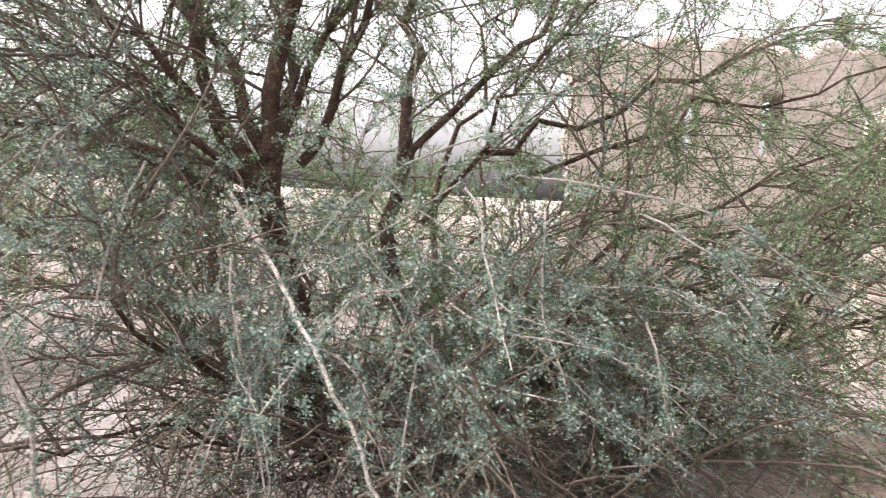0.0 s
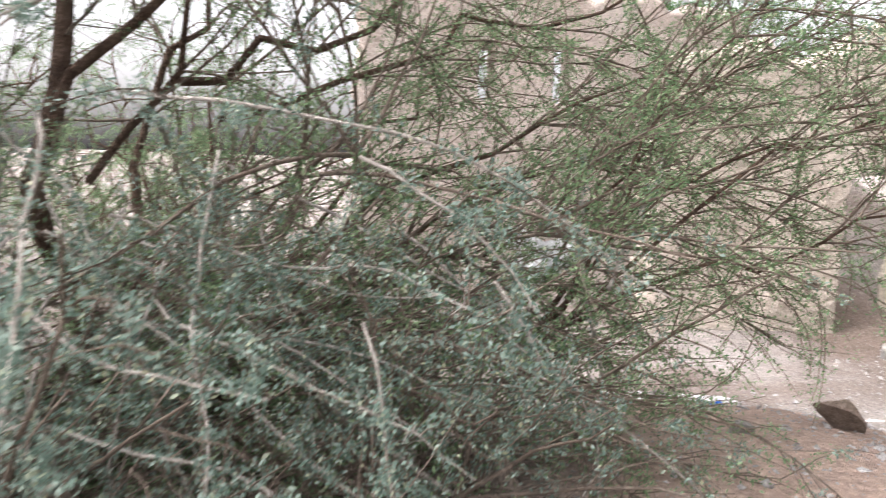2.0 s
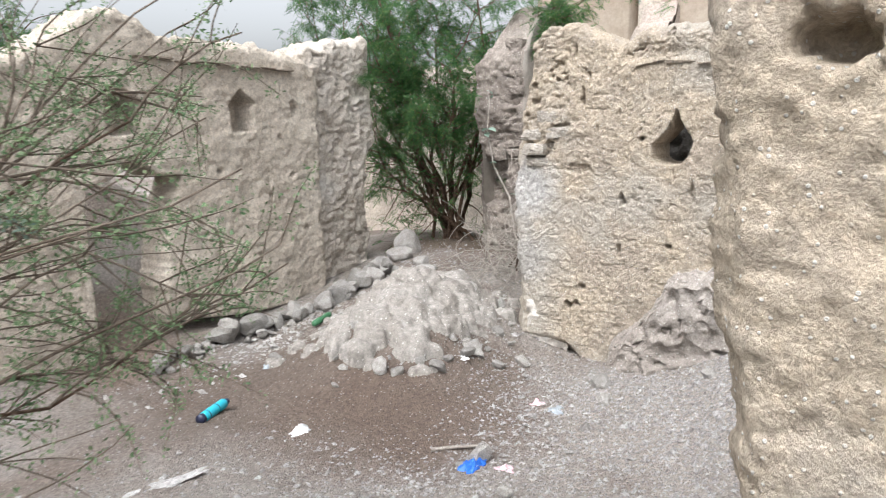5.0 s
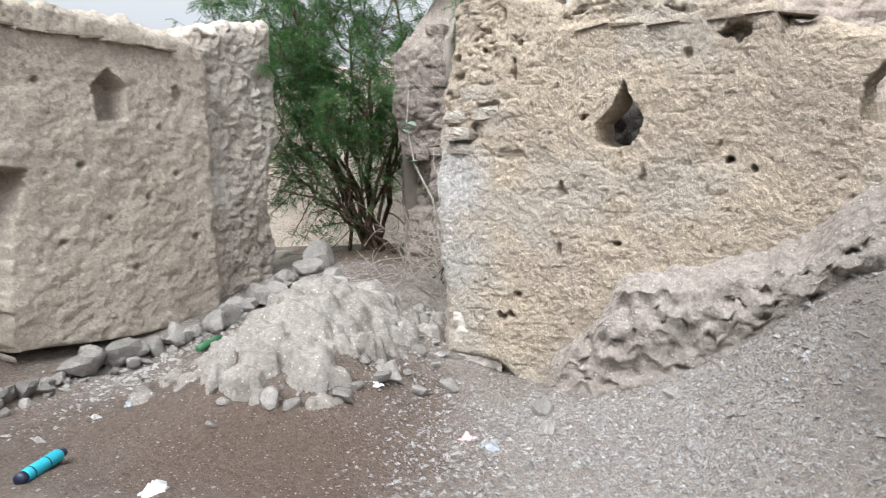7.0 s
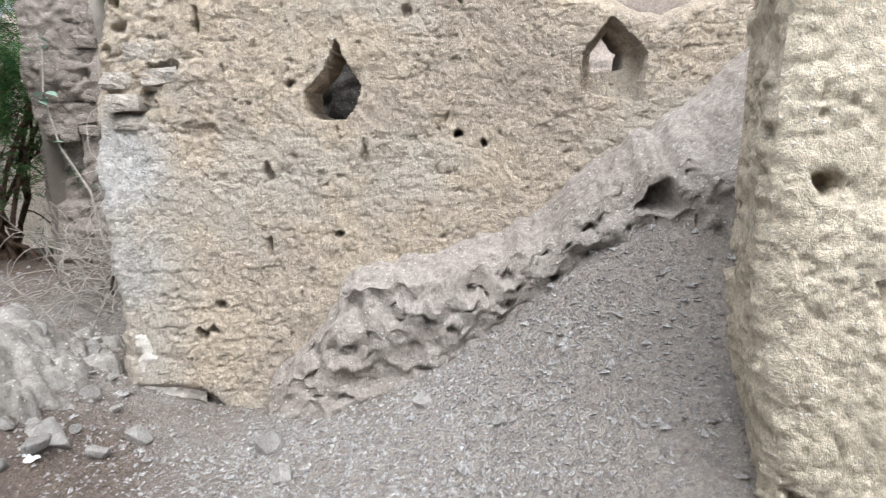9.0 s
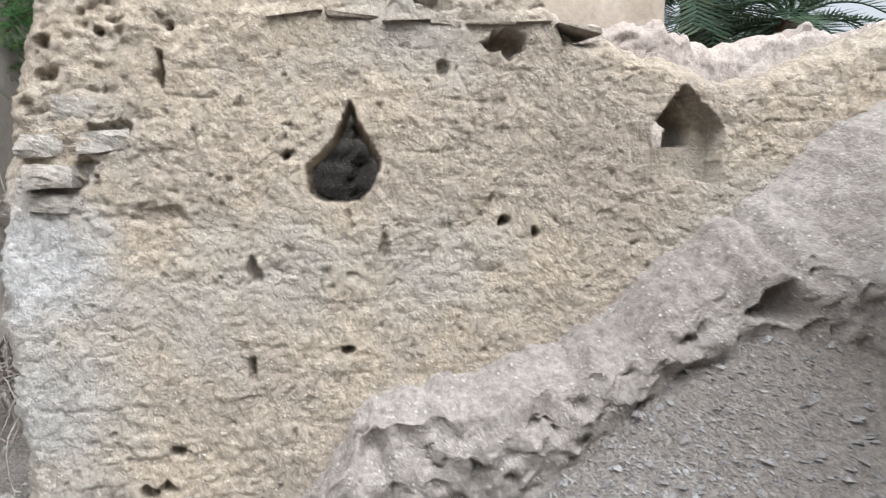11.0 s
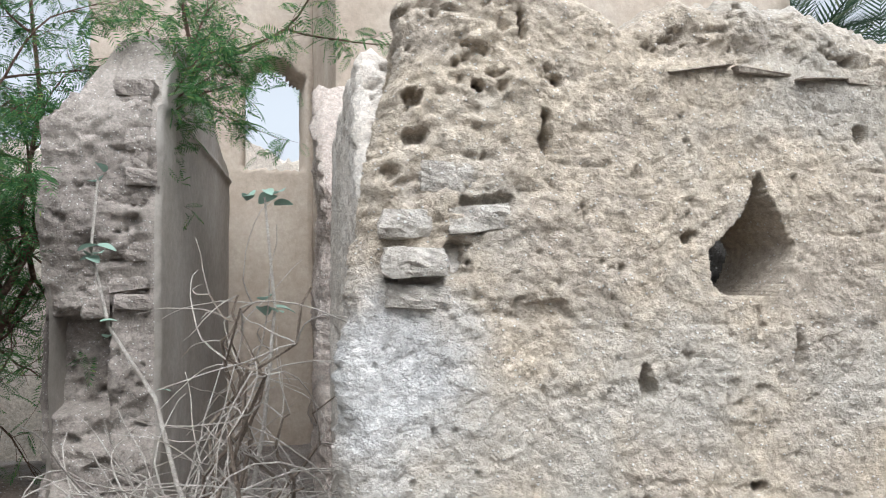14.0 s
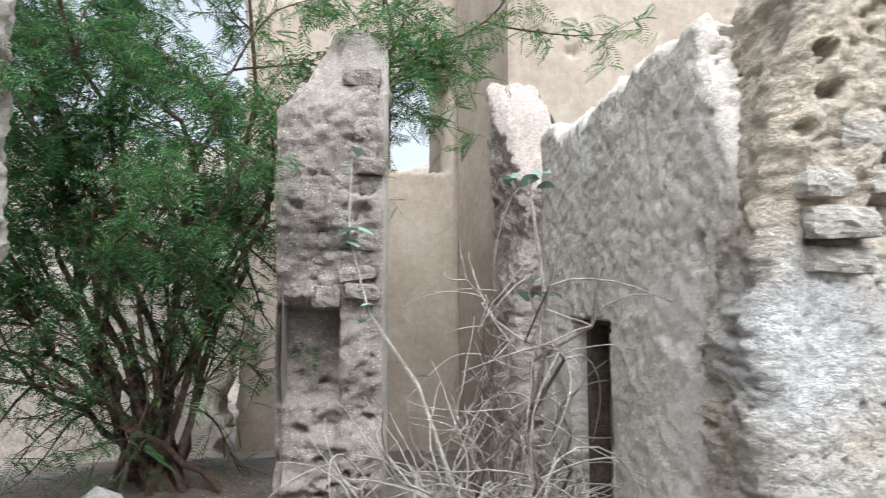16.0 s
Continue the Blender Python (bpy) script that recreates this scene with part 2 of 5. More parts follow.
    if fleck:
        v = n.new("ShaderNodeTexVoronoi")
        v.inputs["Scale"].default_value = fleck_size
        ln.new(at, v.inputs["Vector"])
        fr = ramp(n, [(0.0, (1, 1, 1)), (0.16, (1, 1, 1)), (0.24, (0, 0, 0))])
        ln.new(v.outputs["Distance"], fr.inputs[0])
        sparse = ramp(n, [(0.52, (0, 0, 0)), (0.56, (1, 1, 1))])
        ln.new(v.outputs["Color"], sparse.inputs[0])
        f = mix((0, 0, 0, 1), fr.outputs[0], sparse.outputs[0])
        col = mix(col, (*fleck, 1), f)
        add = n.new("ShaderNodeMath")
        add.operation = "ADD"
        ln.new(height, add.inputs[0])
        ln.new(f, add.inputs[1])
        height = add.outputs[0]
    if vary:
        rnd = n.new("ShaderNodeObjectInfo").outputs["Random"]
        vr = ramp(n, [(0.0, (1 - vary,) * 3), (1.0, (1 + vary,) * 3)])
        ln.new(rnd, vr.inputs[0])
        col = mix(col, vr.outputs[0], 1.0, "MULTIPLY")
    ln.new(col, b.inputs["Base Color"])
    bp = n.new("ShaderNodeBump")
    bp.inputs["Strength"].default_value, bp.inputs["Distance"].default_value = bump, 0.035
    ln.new(height, bp.inputs["Height"])
    ln.new(bp.outputs["Normal"], b.inputs["Normal"])
    return m


def foliage(name, stops, rough=0.6, through=0.35, island=True):
    m = bpy.data.materials.new(name)
    m.use_nodes = True
    n, ln = m.node_tree.nodes, m.node_tree.links
    b = n["Principled BSDF"]
    b.inputs["Roughness"].default_value = rough
    b.inputs["Specular IOR Level"].default_value = 0.25
    cr = ramp(n, stops)
    ln.new(n.new("ShaderNodeNewGeometry").outputs["Random Per Island"], cr.inputs[0])
    ln.new(cr.outputs[0], b.inputs["Base Color"])
    tr = n.new("ShaderNodeBsdfTranslucent")
    ln.new(cr.outputs[0], tr.inputs["Color"])
    mx = n.new("ShaderNodeMixShader")
    mx.inputs[0].default_value = through
    ln.new(b.outputs[0], mx.inputs[1])
    ln.new(tr.outputs[0], mx.inputs[2])
    ln.new(mx.outputs[0], n["Material Output"].inputs["Surface"])
    return m


def plain(name, color, rough=0.5, spec=0.5, trans=0.0, metal=0.0):
    m = bpy.data.materials.new(name)
    m.use_nodes = True
    b = m.node_tree.nodes["Principled BSDF"]
    n, ln = m.node_tree.nodes, m.node_tree.links
    t = n.new("ShaderNodeTexNoise")
    t.inputs["Scale"].default_value = 40
    cr = ramp(n, [(0.3, tuple(c * 0.8 for c in color)), (0.7, tuple(min(1, c * 1.1) for c in color))])
    ln.new(t.outputs["Fac"], cr.inputs[0])
    ln.new(cr.outputs[0], b.inputs["Base Color"])
    b.inputs["Roughness"].default_value, b.inputs["Specular IOR Level"].default_value = rough, spec
    b.inputs["Transmission Weight"].default_value, b.inputs["Metallic"].default_value = trans, metal
    return m


STONE = (0.529, 0.520, 0.492)
mud = surface("mud_brick", [(0.3, (0.347, 0.296, 0.245)), (0.46, (0.422, 0.364, 0.298)), (0.56, (0.471, 0.401, 0.315)), (0.72, (0.427, 0.378, 0.324))],
              fleck=STONE, contrast=0.55, grit=0.36, bump=0.6, fleck_size=52, tint=(0.41, 0.375, 0.325), stains_and_shade=[(7.34, 2.83, 1.02, 0.6, (0.5, 0.495, 0.485)), (7.36, 2.84, 0.45, 0.5, (0.45, 0.435, 0.41))])
mud_tan = surface("tan_mud", [(0.3, (0.47, 0.42, 0.33)), (0.5, (0.56, 0.50, 0.40)), (0.7, (0.62, 0.56, 0.46))], fleck=STONE, bump=0.5)
mud_heap = surface("rubble_mud", [(0.3, (0.246, 0.224, 0.203)), (0.5, (0.316, 0.293, 0.270)), (0.7, (0.371, 0.350, 0.329))], fleck=STONE, patch=3, fleck_size=30, bump=0.55)
mud_grey = surface("grey_mud", [(0.3, (0.290, 0.268, 0.246)), (0.5, (0.378, 0.356, 0.334)), (0.7, (0.458, 0.444, 0.431))], fleck=STONE, tint=(0.53, 0.52, 0.51))
mud_wash = surface("washed_mud", [(0.3, (0.279, 0.246, 0.221)), (0.5, (0.369, 0.332, 0.303)), (0.7, (0.435, 0.402, 0.373))], fleck=STONE, fleck_size=32)
mud_white = surface("bleached_mud", [(0.3, (0.407, 0.366, 0.313)), (0.5, (0.506, 0.458, 0.402)), (0.7, (0.573, 0.527, 0.474))], fleck=(0.6, 0.57, 0.53), bump=0.4, tint=(0.55, 0.52, 0.48))
# weathered mud, darker in colour for the shaded end of the freestanding wall
mud_dim = surface("weathered_shaded_mud", [(0.3, (0.217, 0.188, 0.168)), (0.5, (0.303, 0.265, 0.235)), (0.7, (0.411, 0.367, 0.331))], fleck=STONE)
mud_pale = surface("pale_mud", [(0.3, (0.443, 0.388, 0.325)), (0.5, (0.556, 0.495, 0.420)), (0.7, (0.618, 0.561, 0.485))], fleck=STONE)
mud_pink = surface("pink_mud", [(0.3, (0.424, 0.353, 0.307)), (0.5, (0.519, 0.447, 0.396)), (0.7, (0.575, 0.514, 0.462))], fleck=STONE)
plaster = surface("mud_plaster", [(0.3, (0.32, 0.262, 0.21)), (0.5, (0.385, 0.325, 0.265)), (0.7, (0.44, 0.385, 0.325))], grain=14, bump=0.12, bump_size=30, contrast=0.25, grit=0.12)
plaster_grey = surface("grey_plaster", [(0.3, (0.255, 0.230, 0.203)), (0.5, (0.321, 0.290, 0.257)), (0.7, (0.378, 0.350, 0.321))], grain=14, bump=0.12, bump_size=30, contrast=0.25, grit=0.12)
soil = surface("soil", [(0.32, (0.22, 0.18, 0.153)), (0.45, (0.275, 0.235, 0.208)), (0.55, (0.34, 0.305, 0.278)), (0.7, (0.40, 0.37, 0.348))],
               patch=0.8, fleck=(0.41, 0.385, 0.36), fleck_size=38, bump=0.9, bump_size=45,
               # soil tones; the last, at (10.0, 4.8), paints the green tree's shade
               stains_and_shade=[(5.9, 0.7, 0.1, 2.8, (0.44, 0.40, 0.365)), (5.45, 4.2, -0.35, 2.6, (0.18, 0.14, 0.115)), (5.45, 3.0, -0.4, 1.7, (0.18, 0.135, 0.11)), (6.4, 2.95, -0.3, 1.1, (0.2, 0.16, 0.135)), (6.95, 3.8, 0.0, 1.3, (0.50, 0.485, 0.47)), (2.3, 2.3, 0.25, 2.6, (0.52, 0.39, 0.32)), (5.6, 5.9, -0.3, 1.3, (0.25, 0.195, 0.16)), (10.0, 4.8, 0.0, 1.6, (0.16, 0.12, 0.09))])
stone_mat = surface("rubble_stone", [(0.3, (0.281, 0.261, 0.242)), (0.5, (0.367, 0.351, 0.332)), (0.7, (0.445, 0.433, 0.417))], patch=5, grain=50, vary=0.25)
pebble = surface("pebbles", [(0.35, (0.243, 0.223, 0.212)), (0.5, (0.374, 0.356, 0.349)), (0.65, (0.514, 0.514, 0.508))], patch=22, grain=80)
# mud darkened in its colour to stand for the shade inside the room
mud_room_shade = surface("shaded_room_mud", [(0.3, (0.09, 0.083, 0.077)), (0.5, (0.15, 0.14, 0.13)), (0.7, (0.24, 0.23, 0.22))], fleck=(0.3, 0.28, 0.26))
bark = surface("bark", [(0.3, (0.08, 0.05, 0.036)), (0.5, (0.15, 0.098, 0.07)), (0.7, (0.23, 0.16, 0.12))], patch=14, grain=70, bump=0.9, bump_size=80)
twig_mat = surface("grey_twigs", [(0.3, (0.136, 0.104, 0.080)), (0.5, (0.176, 0.140, 0.112)), (0.7, (0.264, 0.224, 0.184))], patch=5, grain=70)
twig_pale = surface("pale_dry_twigs", [(0.3, (0.300, 0.266, 0.232)), (0.5, (0.390, 0.356, 0.319)), (0.7, (0.465, 0.435, 0.398))], patch=6, grain=70, contrast=0.35)
slate = surface("thin_stone_slab", [(0.3, (0.22, 0.19, 0.16)), (0.5, (0.36, 0.31, 0.26)), (0.7, (0.45, 0.39, 0.33))], patch=8, grain=60)
old_wood = surface("weathered_wood", [(0.3, (0.06, 0.045, 0.035)), (0.5, (0.11, 0.085, 0.065)), (0.7, (0.16, 0.125, 0.10))], patch=10, grain=60)
bush_leaf = foliage("acacia_leaves", [(0.0, (0.099, 0.157, 0.121)), (0.5, (0.172, 0.244, 0.202)), (0.85, (0.277, 0.355, 0.309)), (1.0, (0.330, 0.338, 0.215))])
bush_far = foliage("acacia_fine_leaves", [(0.0, (0.092, 0.162, 0.083)), (0.5, (0.158, 0.240, 0.124)), (1.0, (0.251, 0.336, 0.186))])
tree_leaf = foliage("tree_leaves", [(0.0, (0.045, 0.115, 0.045)), (0.5, (0.075, 0.175, 0.065)), (0.9, (0.12, 0.24, 0.08)), (1.0, (0.25, 0.32, 0.09))], through=0.5)
palm_leaf = foliage("palm_leaves", [(0.0, (0.035, 0.065, 0.04)), (0.6, (0.06, 0.10, 0.06)), (1.0, (0.13, 0.16, 0.09))])


# ---- ground: one sheet to the horizon ----
MOUNDS = [(1.8, 2.0, 1.5, 1.3, 0.82), (0.0, -0.6, 1.4, 1.2, 0.35), (5.6, -0.2, 1.2, 0.8, 0.6), (3.0, 1.0, 0.7, 0.6, -0.2),
          (7.0, -0.7, 0.75, 1.0, 1.2), (6.95, 3.75, 0.9, 0.55, 0.42), (6.3, 3.3, 0.5, 0.4, 0.12), (8.6, 4.6, 0.9, 0.7, 0.22),
          (10.5, 5.2, 1.6, 1.6, 0.42), (9.0, 3.1, 0.9, 0.5, 0.2), (6.3, 7.7, 1.3, 0.8, 1.7), (4.0, 4.3, 0.9, 0.5, 0.06)]


def land(x, y):
    z = -0.43 + 0 * x
    for mx, my, sx, sy, h in MOUNDS:
        z = z + h * np.exp(-((x - mx) ** 2 / (2 * sx * sx) + (y - my) ** 2 / (2 * sy * sy)))
    far = np.hypot(x - 4, y - 3)
    return z + smooth(14, 60, far) * 0.6


def ground_height(x, y):
    p = np.stack([x, y, 0 * x], -1)
    heap = np.exp(-((x - 6.9) ** 2 / 1.1 + (y - 3.75) ** 2 / 0.4))
    z = land(x, y) + fbm(p, 0.9, 3, 81) * 0.05 + fbm(p, 0.2, 3, 82) * 0.022 + fbm(p, 0.06, 2, 83) * 0.008
    clods = 0.5 - np.abs(fbm(p, 0.17, 3, 84, 0.6)) * 1.6
    return z + heap * (np.abs(fbm(p, 0.42, 3, 86)) * 0.22 + clods * 0.15 + fbm(p, 0.07, 2, 85) * 0.035)


def axis(lo, hi, step, reach):
    mid = np.arange(lo, hi, step)
    grow = np.cumsum(step * 1.18 ** np.arange(1, 80))
    grow = grow[grow < reach]
    return np.concatenate([lo - grow[::-1], mid, hi + grow])


gx, gy = np.meshgrid(axis(0.8, 8.6, 0.026, 450), axis(0.1, 6.0, 0.026, 450), indexing="ij")
gv = np.stack([gx, gy, ground_height(gx, gy)], -1)
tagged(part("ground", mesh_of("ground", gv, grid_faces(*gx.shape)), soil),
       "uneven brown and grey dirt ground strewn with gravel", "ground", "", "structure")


def z_at(x, y):
    return float(ground_height(np.array([x]), np.array([y]))[0])


# ---- walls ----
TRI = [(1.31, 1.67), (1.25, 1.52), (1.13, 1.40), (1.13, 1.29), (1.20, 1.245), (1.34, 1.25), (1.40, 1.31), (1.43, 1.41), (1.36, 1.53)]
TRI2 = [(2.76, 1.74), (2.61, 1.56), (2.60, 1.36), (2.92, 1.30), (2.95, 1.55)]
TRI2_GAP = [(2.76, 1.68), (2.66, 1.55), (2.68, 1.47), (2.84, 1.48), (2.85, 1.58)]


def main_extra(u, z, p):
    d = -smooth(0.0, 0.16, -(z + 0.24 + 0.25 * smooth(0.35, 0.75, u))) * 0.15
    upper = smooth(1.42, 1.55, z) * (1 - smooth(0.2, 0.75, u + fbm(p, 0.25, 2, 91) * 0.2))
    d = d + upper * (rubble_relief(p, 0.65) - 0.02)
    top = smooth(2.0, 2.06, z) * smooth(0.8, 1.0, u) * (1 - smooth(2.2, 2.4, u))
    d = d + top * (rubble_relief(p, 0.7) - 0.06)
    worn = smooth(0.2, 0.5, z) * (1 - smooth(1.0, 1.35, z))
    return d + fbm(p * np.array([1, 1, 0.25]), 0.05, 2, 93) * 0.006 * (1 - worn)


wall("wall_main", (7.33, 2.85), (-0.152, -0.988), 4.6, -0.6,
     curve_of([(0, 2.12), (0.2, 2.3), (0.55, 2.33), (0.78, 2.2), (0.85, 2.13), (1.0, 2.22), (1.5, 2.24), (1.79, 2.13), (2.0, 2.2), (2.13, 2.15), (2.23, 1.95),
               (2.47, 1.9), (2.75, 1.78), (3.0, 1.72), (3.4, 1.85), (4.6, 2.3)]), 0.42, 0.008, mud,
     "worn tan mud brick wall with a pointed niche", left=curve_of([(-0.6, -0.03), (0.6, -0.06), (1.25, -0.05), (1.45, 0.0), (1.6, 0.03), (1.9, 0.08), (2.3, 0.16)]),
     extra=main_extra, niches=[(TRI2, 0.14)], openings=[TRI, TRI2_GAP], rim_rough=0.7, jag=0.06,
     pits=[(0.28, 1.41, 0.035, 0.05, 0.14), (0.35, 1.92, 0.022, 0.02, 0.1), (0.61, 1.96, 0.022, 0.025, 0.07), (0.57, 1.78, 0.018, 0.06, 0.1),
           (0.50, 2.13, 0.016, 0.07, 0.1), (1.05, 1.44, 0.018, 0.022, 0.08), (1.95, 1.16, 0.026, 0.022, 0.12), (2.09, 1.11, 0.018, 0.03, 0.1),
           (1.98, 1.9, 0.09, 0.06, 0.16), (1.69, 1.80, 0.025, 0.04, 0.05), (0.90, 0.97, 0.03, 0.05, 0.07), (1.28, 0.62, 0.025, 0.02, 0.1),
           (0.88, 0.55, 0.016, 0.06, 0.09), (1.44, 1.06, 0.02, 0.07, 0.05), (0.45, 0.05, 0.035, 0.035, 0.14), (0.52, 0.07, 0.03, 0.025, 0.12),
           (0.57, 0.22, 0.03, 0.025, 0.08), (0.14, 1.88, 0.04, 0.03, 0.08), (0.15, 1.76, 0.05, 0.03, 0.06), (0.52, 1.2, 0.14, 0.05, 0.03),
           (0.36, 1.55, 0.10, 0.035, 0.05), (0.18, 1.32, 0.12, 0.04, 0.05)])
wall("wall_passage", (7.40, 2.86), (1, -0.1), 2.55, -0.6, curve_of([(0, 2.1), (0.5, 2.16), (1.0, 2.22), (1.6, 2.14), (2.55, 2.3)]), 0.4, 0.016, mud_white,
     "crumbling grey rubble side wall with a low doorway", style="mud", rough=0.8, joints=0.7, side=-1, jag=0.06, left=curve_of([(-0.6, 0.0), (1.3, 0.0), (1.6, 0.2), (2.2, 0.45)]), extra=lambda u, z, p: rubble_relief(p, 0.15),
     openings=[[(1.31, -0.7), (1.31, 1.05), (1.93, 1.06), (1.93, -0.7)]],
     pits=[(0.10, 1.05, 0.04, 0.5, 0.10), (0.42, 1.33, 0.05, 0.06, 0.12)])
wall("wall_left", (8.0, 5.47), (-0.98, 0.19), 4.4, -0.6,
     curve_of([(0, 2.24), (0.35, 2.3), (0.8, 2.35), (1.7, 2.4), (2.35, 2.62), (2.85, 2.28), (3.24, 2.12), (3.47, 2.33), (4.4, 2.2)]), 0.45, 0.02, mud_pale,
     "pale mud brick wall with two small niches and a broken arch", jag=0.07, side=-1, rough=1.15, joints=1.3,
     pits=[(0.4, 1.1, 0.03, 0.03, 0.08), (0.7, 0.9, 0.025, 0.04, 0.08), (0.25, 0.5, 0.04, 0.03, 0.08), (1.3, 1.2, 0.03, 0.02, 0.07), (1.5, 0.6, 0.03, 0.03, 0.08), (0.9, 0.3, 0.03, 0.04, 0.08), (0.55, 1.5, 0.03, 0.03, 0.08), (1.6, 1.85, 0.03, 0.03, 0.08), (1.1, 0.75, 0.03, 0.02, 0.08), (0.35, 1.8, 0.04, 0.1, 0.08)],
     niches=[([(1.0, 1.97), (0.86, 1.84), (0.87, 1.56), (1.12, 1.56), (1.14, 1.83)], 0.28), ([(2.23, 1.97), (2.05, 1.84), (2.06, 1.57), (2.36, 1.57), (2.38, 1.84)], 0.28)],
     openings=[[(1.93, -0.7), (1.98, 0.2), (1.86, 0.8), (1.72, 1.18), (1.95, 1.2), (2.2, 1.38), (2.36, 1.2), (2.62, 1.13), (2.64, -0.7)]],
     extra=lambda u, z, p: -smooth(0.0, 0.05, -(z + 0.23 + 0.06 * np.sin(u * 2.2))) * 0.3 * (u < 1.95))
wall("wall_broken_jamb", (8.03, 5.62), (1, -0.06), 0.98, -0.6, curve_of([(0, 2.4), (0.5, 2.62), (0.98, 2.55)]), 0.55, 0.016, mud_white,
     "broken grey mud wall end with torn courses", style="rubble", rough=0.8, jag=0.1,
     right=curve_of([(-0.6, 0.98), (0.8, 0.95), (1.1, 1.0), (1.4, 1.2), (1.7, 1.15), (2.5, 1.1)]))


def end_recess(p, t):
    z = p[..., 2]
    deep = smooth(0.0, 0.02, 1.14 - z) * (t[None, :] > 0.26) * (t[None, :] < 0.60) * (p[..., 0] < 9.95)
    step = smooth(0.0, 0.05, z - 0.55) * deep
    return -0.22 * step - 0.05 * deep


# the rim's darker material paints in the shade on this wall's end
wall("wall_freestanding", (9.72, 3.66), (1, -0.13), 2.9, -0.5, curve_of([(0, 2.42), (0.15, 2.7), (0.4, 2.97), (0.9, 3.0), (1.6, 2.85), (2.4, 2.58), (2.9, 2.5)]), 0.62, 0.02,
     plaster_grey, "tall ruined wall stub with grey plastered face", style="plaster", rim_rough=1.1, rim_material=mud_dim, jag=0.05, rim_extra=end_recess, cap=curve_of([(0, 2.9), (0.12, 3.0), (0.3, 2.97), (0.45, 2.55), (0.62, 2.25)]),
     left=curve_of([(-0.5, 0.0), (1.1, 0.0), (1.5, -0.06), (2.4, -0.03), (2.6, 0.1), (3, 0.3)]),
     extra=lambda u, z, p: 0.03 * np.exp(-((z - 2.44 + 0.02 * u) / 0.025) ** 2))
wall("wall_building", (11.2, 2.4), (0, -1), 4.98, -0.5, curve_of([(0, 5.4), (5, 5.4)]), 3.4, 0.035, plaster,
     "tall tan mud plastered house wall with cracks", style="plaster", rough=1.2, rim_rough=0.12, jag=0.004,
     pits=[(0.55, 3.38, 0.12, 0.02, 0.05), (0.3, 3.53, 0.10, 0.018, 0.05), (0.36, 3.46, 0.015, 0.08, 0.04), (0.75, 3.55, 0.06, 0.02, 0.05),
           (0.62, 3.42, 0.02, 0.08, 0.04), (2.2, 3.9, 0.06, 0.015, 0.04)])
wall("wall_stub", (10.25, 2.62), (1, -0.06), 0.95, -0.5, curve_of([(0, 2.0), (0.35, 2.45), (0.95, 2.95)]), 0.4, 0.02, mud_pink,
     "torn brown mud wall stub against the house", style="rubble", rough=0.9, side=-1, jag=0.08)
wall("wall_window", (13.0, 4.7), (0, -1), 2.3, -0.5, curve_of([(0, 4.4), (1.2, 4.6), (2.3, 5.2)]), 0.4, 0.04, plaster,
     "tan plastered wall with an open window hole", style="plaster", jag=0.03,
     openings=[[(1.56, 2.62), (1.56, 3.58), (1.7, 3.8), (1.95, 3.85), (2.2, 3.62), (2.2, 2.62)]])
wall("wall_beyond", (17.5, 7.5), (0, -1), 6.0, -0.5, curve_of([(0, 3.3), (3.0, 3.3), (3.6, 4.2), (4.4, 3.9), (5, 3.5), (6, 3.6)]), 0.4, 0.06, mud_pale,
     "ruined pale wall behind the window", style="mud", jag=0.2)
wall("wall_far", (1.0, 7.75), (1, 0), 4.4, -0.6, curve_of([(0, 2.9), (2, 3.1), (4.4, 2.9)]), 0.4, 0.03, mud_pink,
     "long pinkish mud wall with narrow windows", style="mud", rough=0.7, jag=0.12,
     openings=[[(1.28, 1.86), (1.28, 2.45), (1.46, 2.45), (1.46, 1.86)], [(2.12, 1.85), (2.12, 2.5), (2.34, 2.5), (2.34, 1.85)]])
wall("wall_court", (5.4, 7.9), (-0.1, 1), 4.0, -0.6, curve_of([(0, 2.4), (4, 3.0)]), 0.4, 0.05, mud_pale,
     "pale mud wall closing the court", style="mud", jag=0.2, side=-1)
wall("wall_rear", (9.5, 1.4), (-0.06, -1), 6.0, -0.5, curve_of([(0, 2.3), (1.7, 2.5), (2.4, 2.62), (3.2, 2.4), (4, 2.55), (6, 2.9)]), 0.4, 0.03, mud_pink,
     "broken pinkish mud wall behind the main wall", style="rubble", rough=0.7, jag=0.16)
wall("wall_yard", (12.6, 10.5), (-0.02, -1), 5.7, -0.4, curve_of([(0, 2.3), (2, 2.0), (3.5, 2.5), (5.7, 2.7)]), 0.4, 0.035, mud_pale,
     "pale ruined mud wall behind the tree", style="mud", jag=0.2)
# no roof over this room: its shade is in the wall's dark colour
wall("wall_room_back", (8.15, 2.2), (-0.1, -1), 2.2, -0.4, curve_of([(0, 1.9), (2.2, 1.9)]), 0.3, 0.03, mud_room_shade,
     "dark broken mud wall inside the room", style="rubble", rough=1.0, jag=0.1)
wall("wall_near", (5.0, 0.35), (-0.30, -0.95), 1.3, -0.4, curve_of([(0, 2.6), (1.3, 2.5)]), 0.45, 0.010, mud_tan,
     "tan mud brick wall end with a round hole", left=curve_of([(-0.4, 0.14), (0.3, 0.06), (1.0, 0.0), (1.6, 0.03), (2.7, 0.05)]),
     pits=[(0.13, 1.05, 0.032, 0.038, 0.1), (0.33, 0.75, 0.05, 0.12, 0.06), (0.1, 0.05, 0.08, 0.12, 0.1)], rim_rough=0.6, jag=0.03, rough=1.1, joints=1.3)
